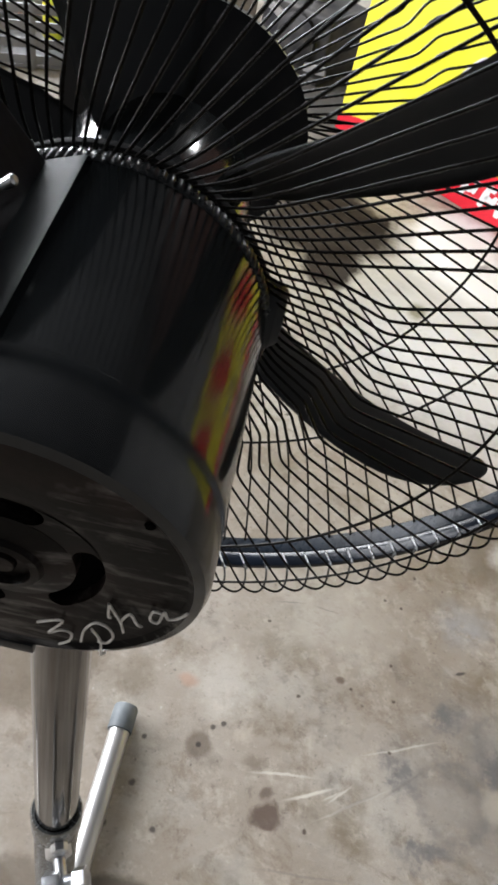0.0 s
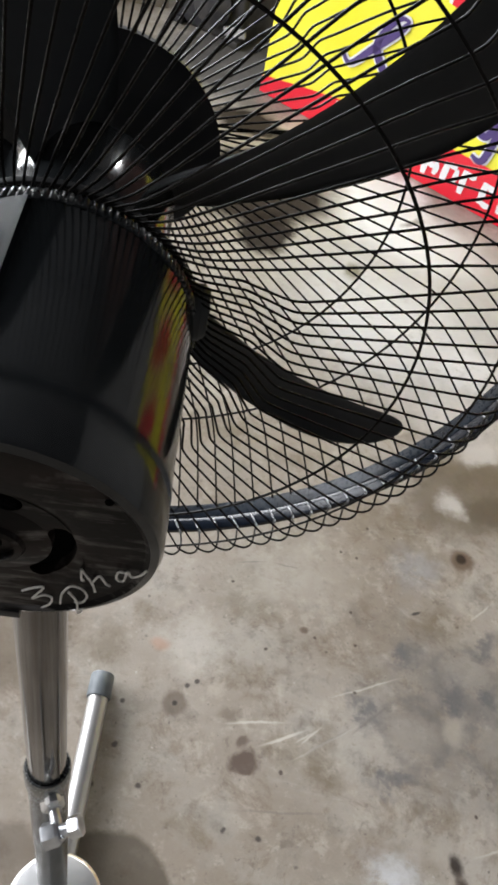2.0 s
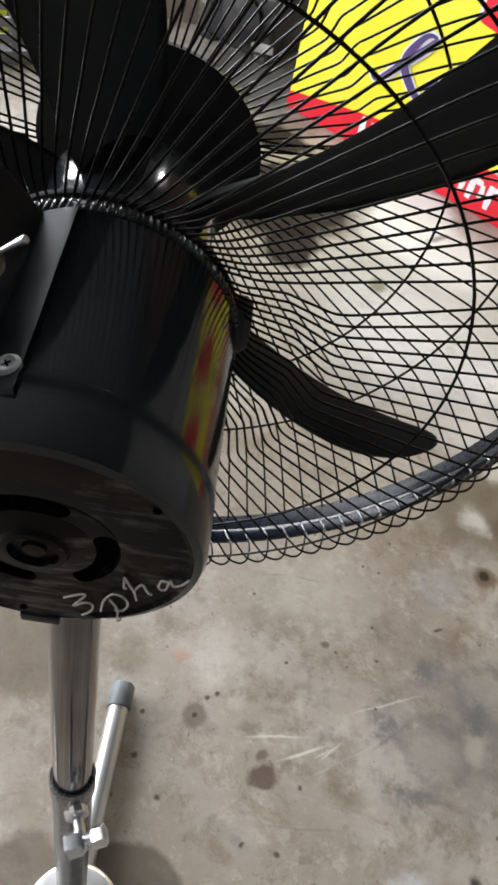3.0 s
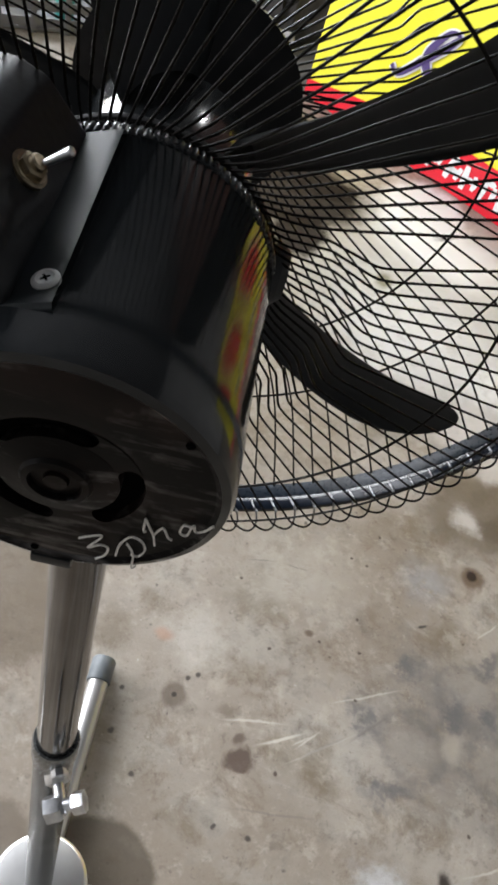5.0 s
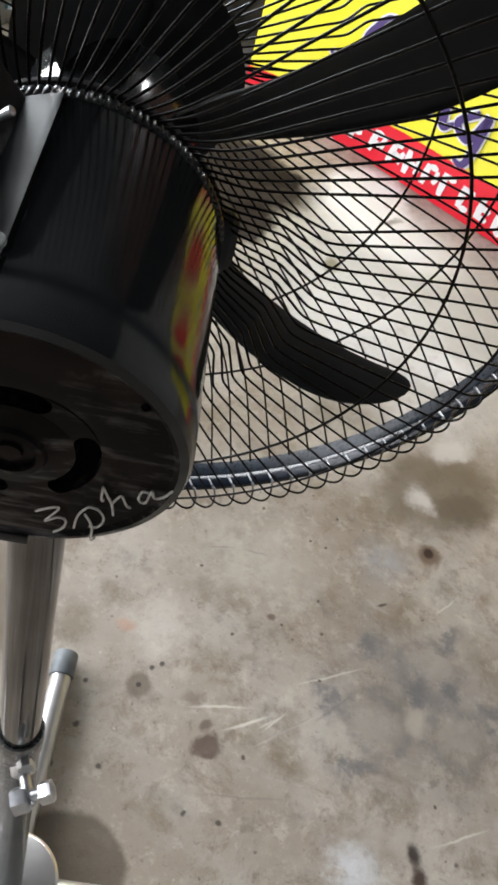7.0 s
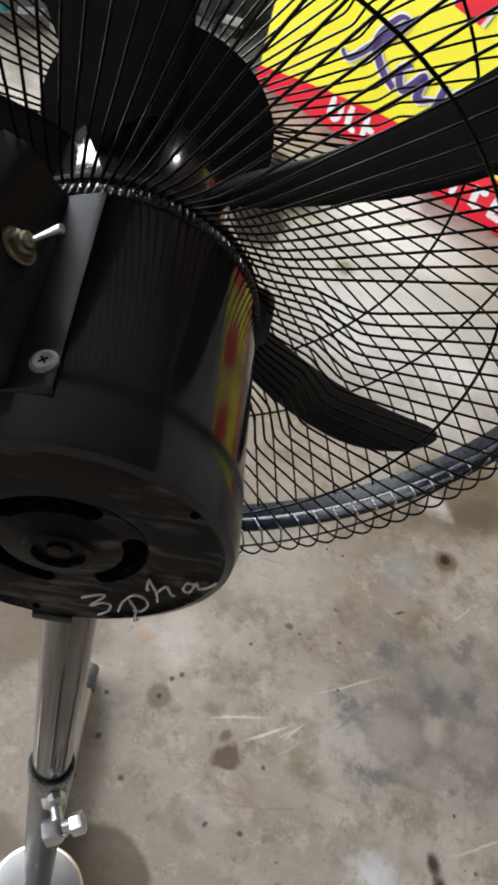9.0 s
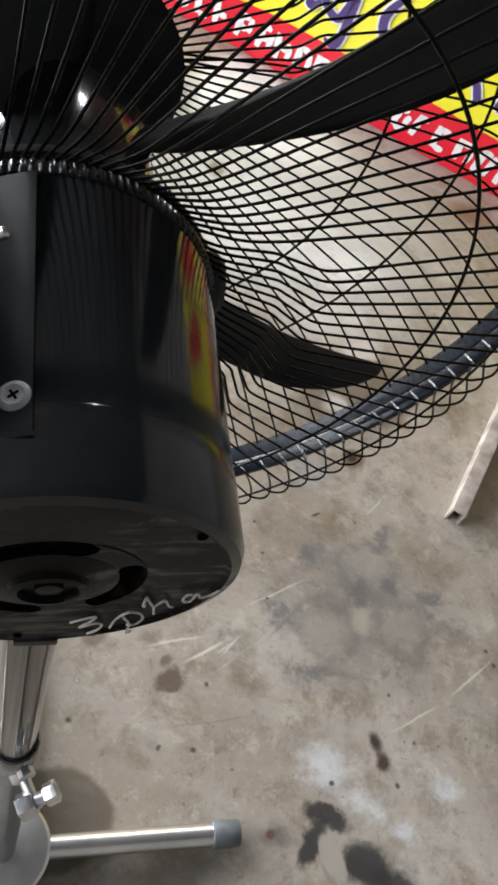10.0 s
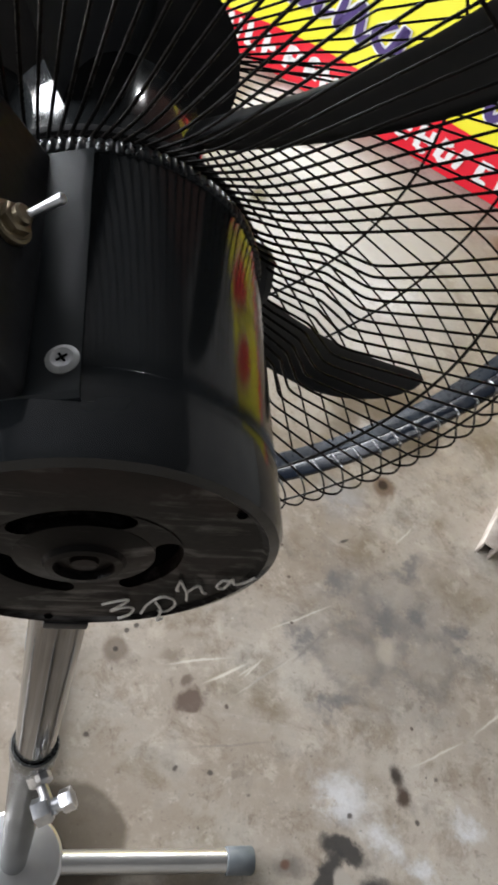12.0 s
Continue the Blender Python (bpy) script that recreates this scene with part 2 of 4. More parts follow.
    def specks(points, radius, colour):
        """Small pits at the points, in one go."""
        nonlocal col
        near, here = None, ragged(0.016, col)
        for x, y in points:
            d = node(m, "ShaderNodeVectorMath")
            d.operation = "DISTANCE"
            d.inputs[1].default_value = (x, y, 0)
            link(m, here, d.inputs[0])
            near = d.outputs["Value"] if near is None else math_node("MINIMUM", near, d.outputs["Value"])
        col = mixed(ramp(near, radius, radius * 0.35), col, colour, 0.9)

    dark_brown, soot, pale, rust = (0.085, 0.068, 0.048), (0.11, 0.11, 0.115), (0.55, 0.52, 0.48), (0.085, 0.055, 0.042)
    # daylight glare and chalky dust by the sign, painted together as pale colour
    tone_patch(0.62, 1.45, 0.62, 0.60, 0, 0.3, (0.55, 0.55, 0.555), 0.75, 0.09)
    tone_patch(0.53, 1.90, 0.16, 0.20, 0, 0.6, (0.82, 0.83, 0.85), 0.9, 0.095)
    tone_patch(0.58, 1.75, 0.34, 0.20, -30, 0.3, (0.80, 0.81, 0.83), 0.9, 0.09)
    tone_patch(0.50, 1.35, 0.30, 0.30, 0, 0.1, (0.72, 0.725, 0.73), 0.65, 0.2)
    tone_patch(0.72, 1.22, 0.16, 0.10, 20, 0.2, (0.74, 0.74, 0.75), 0.7, 0.16)
    tone_patch(0.65, 1.05, 0.14, 0.10, 20, 0.2, (0.62, 0.60, 0.58), 0.6, 0.14)
    # darker marks among them
    tone_patch(1.14, 1.50, 0.09, 0.06, -30, 0.3, (0.20, 0.11, 0.05), 0.7, 0.06)
    tone_patch(0.92, 1.28, 0.03, 0.16, 20, 0.2, (0.24, 0.21, 0.17), 0.6, 0.14)
    tone_patch(0.45, 1.0, 0.10, 0.07, 20, 0.2, (0.16, 0.14, 0.11), 0.5, 0.14)
    # grime and the sign's shadow, painted as one dark dull patch
    tone_patch(0.02, 2.62, 0.30, 0.46, -15, 0.5, (0.060, 0.058, 0.058), 0.88, 0.09, True)
    # dark blotches behind the fan, the largest without gloss
    tone_patch(0.13, 2.28, 0.13, 0.10, 10, 0.4, (0.09, 0.085, 0.08), 0.8, 0.11)
    for x, y, rx, ry, turn in ((0.15, 1.80, 0.26, 0.19, 20), (0.09, 2.18, 0.16, 0.09, -20), (0.12, 1.94, 0.17, 0.11, 10), (0.26, 1.87, 0.11, 0.05, 30), (0.18, 1.62, 0.09, 0.13, -20)):
        tone_patch(x, y, rx, ry, turn, 0.6, (0.028, 0.022, 0.017), 0.95, 0.095, True)
    tone_patch(0.42, 1.52, 0.035, 0.05, -20, 0.3, (0.14, 0.13, 0.07), 0.8, 0.05)
    tone_patch(0.60, 1.80, 0.06, 0.02, 40, 0.3, (0.18, 0.17, 0.16), 0.75, 0.06)
    # brown and pale patches round the fan
    tone_patch(0.66, 0.83, 0.18, 0.13, 25, 0.55, (0.13, 0.105, 0.075), 0.8, 0.095)
    tone_patch(0.72, 0.80, 0.10, 0.05, 10, 0.4, dark_brown, 0.6, 0.095)
    tone_patch(0.625, 0.80, 0.045, 0.055, 35, 0.2, pale, 0.8, 0.09)
    tone_patch(0.70, 0.955, 0.07, 0.045, 35, 0.3, pale, 0.8, 0.09)
    tone_patch(-0.173, 0.40, 0.13, 0.14, 0, 0.7, (0.13, 0.10, 0.066), 0.8, 0.095)
    tone_patch(-0.01, 0.375, 0.055, 0.07, 0, 0.2, (0.16, 0.13, 0.09), 0.6, 0.14)
    tone_patch(-0.078, 0.055, 0.06, 0.05, 0, 0.6, (0.12, 0.095, 0.07), 0.7, 0.06)
    tone_patch(0.06, 0.035, 0.095, 0.075, 0, 0.84, dark_brown, 0.8, 0.03)
    # the right leg's cast shadow, painted in one strip with a stain
    tone_patch(0.20, -0.05, 0.22, 0.035, 3, 0.3, (0.08, 0.07, 0.06), 0.7, 0.08)
    tone_patch(0.13, 0.41, 0.09, 0.09, 0, 0.1, (0.52, 0.49, 0.44), 0.55, 0.16)
    tone_patch(0.082, 0.395, 0.022, 0.018, 0, 0.2, (0.42, 0.25, 0.17), 0.6, 0.03)
    tone_patch(0.30, 0.58, 0.20, 0.14, 10, 0.1, (0.46, 0.425, 0.365), 0.5, 0.16)
    tone_patch(0.536, 0.627, 0.08, 0.07, 20, 0.1, (0.34, 0.34, 0.35), 0.6, 0.10)
    # dried spills
    tone_patch(0.239, 0.226, 0.034, 0.022, 5, 0.55, rust, 0.85, 0.05)
    tone_patch(0.231, 0.254, 0.016, 0.012, 10, 0.3, rust, 0.7, 0.04)
    tone_patch(0.208, 0.295, 0.035, 0.016, 5, 0.2, (0.15, 0.12, 0.09), 0.6, 0.06)
    tone_patch(0.323, 0.462, 0.013, 0.008, 15, 0.3, (0.10, 0.065, 0.045), 0.8, 0.02)
    tone_patch(0.568, 0.118, 0.015, 0.022, 12, 0.3, (0.03, 0.022, 0.018), 0.95, 0.03)
    tone_patch(0.573, 0.088, 0.019, 0.026, 12, 0.3, (0.045, 0.027, 0.02), 0.95, 0.05)
    tone_patch(0.632, 0.666, 0.030, 0.032, 0, 0.5, (0.12, 0.08, 0.055), 0.85, 0.03)
    tone_patch(0.630, 0.668, 0.014, 0.015, 0, 0.5, (0.025, 0.018, 0.015), 0.95, 0.012)
    tone_patch(0.119, 0.301, 0.026, 0.026, 0, 0.5, (0.13, 0.10, 0.075), 0.75, 0.02)
    tone_patch(0.119, 0.301, 0.006, 0.006, 0, 0.4, (0.03, 0.025, 0.02), 0.9, 0.005)
    tone_patch(0.53, 0.532, 0.014, 0.004, 25, 0.4, (0.05, 0.045, 0.04), 0.9, 0.006)
    # the sooty print of something round, with paler lobes
    tone_patch(0.59, 0.345, 0.22, 0.19, 0, 0.3, (0.175, 0.165, 0.155), 0.52, 0.22)
    for x, y, rx, ry in ((0.589, 0.385, 0.035, 0.022), (0.724, 0.345, 0.024, 0.038), (0.505, 0.433, 0.05, 0.022), (0.473, 0.225, 0.045, 0.018), (0.653, 0.485, 0.055, 0.018), (0.434, 0.337, 0.02, 0.05), (0.66, 0.39, 0.025, 0.02)):
        tone_patch(x, y, rx * 1.25, ry * 1.3, 15, 0.1, soot, 0.72, 0.15)
    for x, y, r in ((0.513, 0.309, 0.048), (0.655, 0.305, 0.046), (0.615, 0.425, 0.046)):
        tone_patch(x, y, r, r, 0, 0.3, (0.33, 0.30, 0.26), 0.4, 0.07)
        arc(x, y, r + 0.008, 0.019, (0.12, 0.116, 0.114), 0.42, 0.09)
    tone_patch(0.582, 0.325, 0.032, 0.040, 0, 0.3, (0.40, 0.355, 0.29), 0.65, 0.07)
    # lime and soot at the end of the leg
    for x, y, rx, ry in ((0.53, 0.026, 0.042, 0.026), (0.471, 0.091, 0.06, 0.04), (0.585, -0.015, 0.03, 0.022), (0.666, 0.041, 0.035, 0.022)):
        tone_patch(x, y, rx * 1.2, ry * 1.2, -30, 0.0, (0.62, 0.64, 0.67), 0.62, 0.13)
    for x, y, rx, ry in ((0.465, 0.012, 0.05, 0.022), (0.515, -0.06, 0.045, 0.04), (0.435, -0.02, 0.022, 0.045), (0.56, -0.10, 0.07, 0.04)):
        tone_patch(x, y, rx, ry, -30, 0.5, (0.028, 0.027, 0.027), 0.92, 0.07)
    tone_patch(0.465, -0.042, 0.018, 0.040, 25, 0.72, (0.33, 0.30, 0.26), 0.95, 0.022)
    tone_patch(0.385, -0.005, 0.04, 0.022, 0, 0.2, (0.12, 0.11, 0.10), 0.7, 0.06)
    tone_patch(0.374, -0.003, 0.010, 0.009, 0, 0.4, (0.13, 0.06, 0.035), 0.8, 0.01)
    # scrapes
    white, dark = (0.62, 0.58, 0.51), (0.16, 0.145, 0.13)
    scratch(0.185, 0.279, 0.314, 0.298, 0.0035, white, 0.65)
    scratch(0.25, 0.247, 0.346, 0.294, 0.0040, white, 0.8)
    scratch(0.32, 0.259, 0.365, 0.303, 0.0028, white, 0.6)
    scratch(0.31, 0.262, 0.352, 0.290, 0.0025, white, 0.5)
    scratch(0.294, 0.225, 0.429, 0.314, 0.0030, white, 0.5)
    scratch(0.351, 0.339, 0.511, 0.408, 0.0028, white, 0.5)
    scratch(0.584, 0.127, 0.71, 0.179, 0.0032, white, 0.55)
    scratch(0.70, 0.174, 0.837, 0.258, 0.0032, white, 0.6)
    scratch(0.626, 0.524, 0.688, 0.587, 0.0028, white, 0.5)
    scratch(0.311, 0.235, 0.42, 0.310, 0.0035, dark, 0.5)
    scratch(0.394, 0.280, 0.49, 0.365, 0.0035, dark, 0.5)
    scratch(0.185, 0.576, 0.256, 0.591, 0.0018, dark, 0.6)
    scratch(0.256, 0.591, 0.317, 0.587, 0.0018, dark, 0.6)
    scratch(0.20, 0.15, 0.40, 0.17, 0.003, dark, 0.4)
    specks([(0.151, 0.342), (0.135, 0.333), (0.037, 0.292), (0.037, 0.225), (0.084, 0.17), (0.267, 0.119), (0.014, 0.163), (0.482, 0.063), (0.591, 0.051), (0.815, 0.265), (0.823, 0.239)], 0.0060, (0.05, 0.042, 0.036))
    specks([(0.258, 0.417), (0.344, 0.451), (0.416, 0.45), (0.409, 0.512), (0.42, 0.629), (0.39, 0.637), (0.443, 0.702), (0.192, 0.538), (0.416, 0.365), (0.606, 0.192), (0.295, 0.217)], 0.0042, (0.07, 0.05, 0.04))
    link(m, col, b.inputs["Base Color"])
    rr = node(m, "ShaderNodeMapRange")
    rr.inputs["To Min"].default_value, rr.inputs["To Max"].default_value = 0.26, 0.52
    link(m, mid, rr.inputs[0])
    link(m, rr.outputs[0], b.inputs["Roughness"])
    link(m, math_node("MULTIPLY", gloss, 0.5), b.inputs["Specular IOR Level"])
    bp = node(m, "ShaderNodeBump", Strength=0.55, Distance=0.003)
    link(m, small, bp.inputs["Height"])
    link(m, bp.outputs[0], b.inputs["Normal"])
    return m


FLOOR = concrete()


# ---- mesh helpers ----
def finish(name, bm, material, parent=None, label="", smooth=True):
    me = bpy.data.meshes.new(name)
    bm.normal_update()
    bm.to_mesh(me)
    bm.free()
    me.materials.append(material)
    if smooth:
        for poly in me.polygons:
            poly.use_smooth = True
        me.set_sharp_from_angle(angle=radians(38))
    ob = new(name, me)
    if parent:
        ob.parent = parent
    if label:
        ob["label"] = label
    return ob


def part(name, bm, material, parent, label="", smooth=True):
    return finish(name, bm, material, parent, label, smooth)


def box(bm, m, sx, sy, sz, bevel=0.0, seg=2):
    """A box centred on the pose m."""
    made = bmesh.ops.create_cube(bm, size=1, matrix=m @ Matrix.Diagonal((sx, sy, sz, 1)))
    if bevel:
        edges = list({e for v in made["verts"] for e in v.link_edges})
        bmesh.ops.bevel(bm, geom=edges, offset=bevel, segments=seg, profile=0.6, affect="EDGES")
    return bm


def lathe(bm, m, profile, seg=64, start=0.0, stop=360.0):
    """Turn (radius, height) pairs round the z axis of the pose m."""
    full = abs(stop - start) >= 359.9
    n = seg if full else seg + 1
    rings = []
    for r, z in profile:
        ring = []
        for k in range(n):
            t = radians(start + (stop - start) * k / seg)
            ring.append(bm.verts.new(m @ Vector((r * math.cos(t), r * math.sin(t), z))))
        rings.append(ring)
    for a, b in zip(rings, rings[1:]):
        for k in range(n if full else n - 1):
            q = (k + 1) % n
            bm.faces.new((a[k], a[q], b[q], b[k]))
    return bm


def tube(bm, points, radius, seg=8, closed=False):
    """A round rod along a line of points."""
    pts = [Vector(p) for p in points]
    n = len(pts)
    rings, side = [], None
    for i, p in enumerate(pts):
        a = pts[(i - 1) % n] if closed or i else p
        b = pts[(i + 1) % n] if closed or i < n - 1 else p
        d = (b - a).normalized()
        if side is None:
            side = d.orthogonal().normalized()
        side = (side - d * side.dot(d)).normalized()
        up = d.cross(side)
        rr = radius[i] if isinstance(radius, (list, tuple)) else radius
        rings.append([bm.verts.new(p + rr * (math.cos(2 * math.pi * k / seg) * side + math.sin(2 * math.pi * k / seg) * up)) for k in range(seg)])
    pairs = list(zip(rings, rings[1:])) + ([(rings[-1], rings[0])] if closed else [])
    for a, b in pairs:
        for k in range(seg):
            q = (k + 1) % seg
            bm.faces.new((a[k], a[q], b[q], b[k]))
    if not closed:
        bm.faces.new(rings[0][::-1])
        bm.faces.new(rings[-1])
    return bm


def upright(base, top):
    """A pose at base whose z axis runs towards top."""
    b, t = Vector(base), Vector(top)
    return Matrix.Translation(b) @ (t - b).to_track_quat("Z", "Y").to_matrix().to_4x4()


# ---- the room ----
bm = bmesh.new()
box(bm, pose(0, 1.0, -0.05), 10.4, 10.4, 0.1)
tagged(finish("floor", bm, FLOOR, smooth=False), "worn grey-brown concrete floor with oil stains", "floor", kind="structure")


def wall(name, m, pieces, material=WALL, label="plain grey plastered wall"):
    bm = bmesh.new()
    for x, z, w, h in pieces:
        box(bm, m @ pose(x, 0, z), w, 0.2, h)
    tagged(finish(name, bm, material, smooth=False), label, "wall", kind="structure")


# far wall with the gate and a high window
wall("wall_north", pose(0, 6.1, 0), [(-4.85, 2.8, 0.7, 5.6), (-3.3, 4.9, 2.4, 1.4), (-0.355, 2.8, 3.49, 5.6), (1.5, 1.575, 0.22, 3.15), (1.5, 4.60, 0.22, 2.0), (-3.3, 0.1, 2.4, 0.2)])
# unseen pier, tinted red-brown only to redden the reflection in the motor
wall("wall_north_east", pose(0, 6.1, 0), [(3.405, 2.8, 3.59, 5.6)], RED_WALL, "unseen wall beside a high window, tinted red-brown for the motor's reflection")
wall("wall_south", pose(0, -4.1, 0), [(0, 2.8, 10.4, 5.6)])
wall("wall_west", pose(-5.1, 1, 0, 0, 0, 90), [(-3.4, 2.8, 3.2, 5.6), (4.4, 2.8, 1.2, 5.6), (1.0, 4.65, 5.6, 1.9), (1.0, 0.55, 5.6, 1.1)])
wall("wall_east", pose(5.1, 1, 0, 0, 0, 90), [(0, 2.8, 10.0, 5.6)])
bm = bmesh.new()
box(bm, pose(0, 1, 5.65), 10.4, 10.4, 0.1)
tagged(finish("ceiling", bm, ROOF, smooth=False), "plain dark sheet-metal roof lining", "ceiling", kind="structure")

# ---- the pedestal fan ----
fan = tagged(new("pedestal_fan"), "black industrial pedestal fan on a four-legged tubular steel stand", "fan")
HUB = Vector((0.0, -0.0557, 0.9867))
AXIS = Vector((-0.0331, 0.9975, 0.0632)).normalized()
SIDE = AXIS.cross(Vector((0, 0, 1))).normalized()
UP = SIDE.cross(AXIS)
# the fan's own frame: x to the side, y up, z back along the shaft
M = Matrix.Translation(HUB) @ Matrix((SIDE, UP, -AXIS)).transposed().to_4x4()
R, LEN = 0.0592, 0.115


def F(u, v, off):
    """Across, up and along the shaft from the back plate, in the world."""
    return HUB + SIDE * u + UP * v + AXIS * off


# stand: cross of legs, hub disc, two tubes
stand = new("stand")
stand.parent = fan
for k, (dx, dy) in enumerate(((1, 0), (0, 1), (-1, 0), (0, -1))):
    bm = bmesh.new()
    d = Vector((dx, dy, 0))
    lathe(bm, upright(d * 0.02 + Vector((0, 0, 0.019)), d + Vector((0, 0, 0.019))), [(0.0, 0.0), (0.0155, 0.0), (0.0155, 0.266), (0.0, 0.266)], 24)
    leg = part("leg", bm, STEEL, stand, "bright steel tube leg")
    bm = bmesh.new()
    lathe(bm, upright(d * 0.282 + Vector((0, 0, 0.019)), d + Vector((0, 0, 0.019))), [(0.0156, 0.0), (0.0178, 0.0008), (0.0185, 0.003), (0.0185, 0.036), (0.017, 0.039), (0.0, 0.040)], 24)
    part("end_cap", bm, GREY_CAP, stand, "grey plastic end cap")
bm = bmesh.new()
lathe(bm, pose(0, 0, 0.0), [(0.0, 0.036), (0.057, 0.036), (0.060, 0.0345), (0.062, 0.032), (0.062, 0.029), (0.060, 0.0275), (0.0, 0.0275)], 64)
part("hub_disc", bm, DISC, stand, "brushed steel hub disc")
bm = bmesh.new()
lathe(bm, pose(0, 0, 0), [(0.0165, 0.036), (0.0165, 0.545), (0.0180, 0.550), (0.0182, 0.578), (0.0172, 0.580), (0.0152, 0.580), (0.0150, 0.55)], 32)
part("lower_tube", bm, GALV, stand, "dull galvanised lower tube")
bm = bmesh.new()
lathe(bm, pose(0, 0, 0), [(0.0147, 0.50), (0.0147, 0.945)], 32)
part("upper_tube", bm, POLE, stand, "polished steel upper tube")


def hexagon(bm, m, radius, height):
    lathe(bm, m, [(0, 0), (radius, 0), (radius, height * 0.85), (radius * 0.86, height), (0, height)], 6)


bolt_way = Vector((0.42, -0.9, 0.02)).normalized()
at = Vector((0, 0, 0.538)) + bolt_way * 0.012
bm = bmesh.new()
hexagon(bm, upright(at, at + bolt_way), 0.0095, 0.010)
tube(bm, [at, at + bolt_way * 0.034], 0.0045, 10)
rod_a, rod_b = at + bolt_way * 0.027 + Vector((-0.010, -0.004, -0.005)), at + bolt_way * 0.027 + Vector((0.017, 0.006, 0.006))
hexagon(bm, upright(rod_a, rod_b), 0.0105, 0.013)
hexagon(bm, upright(rod_b, rod_a), 0.0090, 0.010)
tube(bm, [rod_a, rod_b], 0.0055, 12)
part("clamp_bolt", bm, CHROME, stand, "zinc-plated clamp bolt")
bm = bmesh.new()
at = Vector((0, 0, 0.560)) + bolt_way * 0.018
hexagon(bm, upright(at, at + bolt_way), 0.006, 0.006)
part("small_nut", bm, CHROME, stand, "small zinc nut")

# motor
bm = bmesh.new()
lathe(bm, M, [(0.012, -0.150), (0.012, -0.134), (0.026, -0.133), (0.030, -0.130), (0.031, -0.1235), (R - 0.014, -0.1180), (R - 0.008, -0.1165), (R - 0.0042, -0.1140), (R - 0.0010, -0.1112), (R, -0.1100), (R, -0.0275), (R + 0.0004, -0.0270), (R + 0.0004, -0.0045), (R - 0.001, -0.001), (R - 0.004, 0.0)], 96)
motor = part("motor_housing", bm, BLACK_GLOSS, fan, "glossy black cylindrical motor housing")
bm = bmesh.new()
lathe(bm, M, [(R - 0.004, 0.0), (R - 0.006, -0.0015), (0.034, -0.001), (0.0295, -0.0016), (0.0290, -0.006)], 96)
part("end_plate", bm, PLATE, motor, "scuffed black end plate")
bm = bmesh.new()
lathe(bm, M, [(0.0212, -0.006), (0.0210, -0.0012), (0.017, -0.0004), (0.0125, 0.0006), (0.0115, 0.0022), (0.0092, 0.0026), (0.0085, 0.0002), (0.0045, 0.0002), (0.004, 0.0016), (0.0, 0.0018)], 64)
part("bearing_boss", bm, PLATE, motor, "black bearing boss with the shaft end")
for a in (45, 165, 285):
    bm = bmesh.new()
    rows = []
    for q in range(9):
        e = q / 4 - 1
        r, half = 0.0252 + 0.0045 * e, 17 + 11 * (1 - math.sqrt(1 - min(1, e * e) * 0.98))
        rows.append([bm.verts.new(M @ Vector((r * math.cos(radians(a + half * p / 5)), r * math.sin(radians(a + half * p / 5)), -0.0013))) for p in range(-5, 6)])
    for lo, hi in zip(rows, rows[1:]):
        for p in range(10):
            bm.faces.new((lo[p], lo[p + 1], hi[p + 1], hi[p]))
    part("plate_bridge", bm, PLATE, motor)
bm = bmesh.new()
lathe(bm, M, [(0.034, -0.0062), (0.0, -0.0062)], 48)
part("vent_slot", bm, HOLE, motor)
for a, r in ((40, 0.052), (150, 0.052), (262, 0.053)):
    bm = bmesh.new()
    lathe(bm, M @ pose(r * math.cos(radians(a)), r * math.sin(radians(a)), 0), [(0.0016, -0.0012), (0.0013, -0.0006), (0.0, -0.0006)], 14)
    part("rivet", bm, HOLE, motor)
bm = bmesh.new()
box(bm, M @ pose(-0.001, -R - 0.001, -0.006), 0.016, 0.006, 0.012, 0.001)
part("lug", bm, BLACK_SATIN, motor)
# handwriting on the end plate
THREE = [
    [(0.0093, -0.0356), (0.0121, -0.0332), (0.0163, -0.0304), (0.0172, -0.0319), (0.0129, -0.0412), (0.0172, -0.0372), (0.0202, -0.0384), (0.0196, -0.0441), (0.0163, -0.0485)],
]
LETTER_P = [
    [(0.0267, -0.0316), (0.0298, -0.0391), (0.0302, -0.0491), (0.0317, -0.047)],
    [(0.0235, -0.0426), (0.0244, -0.0335), (0.0277, -0.0266), (0.0317, -0.0278), (0.0337, -0.0336), (0.0318, -0.0393), (0.0288, -0.0395)],
]
LETTERS_HA = [
    [(0.0315, -0.0118), (0.0335, -0.017), (0.0354, -0.0217), (0.0367, -0.0286)],
    [(0.0315, -0.0118), (0.0316, -0.0196), (0.0326, -0.0201)],
    [(0.0354, -0.0217), (0.038, -0.0154), (0.0405, -0.0207), (0.0421, -0.0219)],
    [(0.0482, -0.0107), (0.0448, -0.0102), (0.0442, -0.0157), (0.0467, -0.0165), (0.0479, -0.009), (0.0494, -0.0128), (0.0524, -0.0108), (0.0545, -0.0065)],
]


def smooth_line(line, n=6):
    """A soft curve through the points of a line."""
    pts = []
    for a, b, c, d in zip([line[0]] + line[:-2], line[:-1], line[1:], line[2:] + [line[-1]]):
        for k in range(n):
            t = k / n
            pts.append(tuple(0.5 * (2 * q + (r - p) * t + (2 * p - 5 * q + 4 * r - w) * t * t + (3 * q - p - 3 * r + w) * t ** 3) for p, q, r, w in zip(a, b, c, d)))
    return pts + [line[-1]]


bm = bmesh.new()
for line in THREE + LETTER_P + LETTERS_HA:
    tube(bm, [F(u, v, -0.0003) for u, v in smooth_line(line)], 0.00046, 6)
part("handwriting", bm, CHALK, motor, "white handwritten '3 pha'")

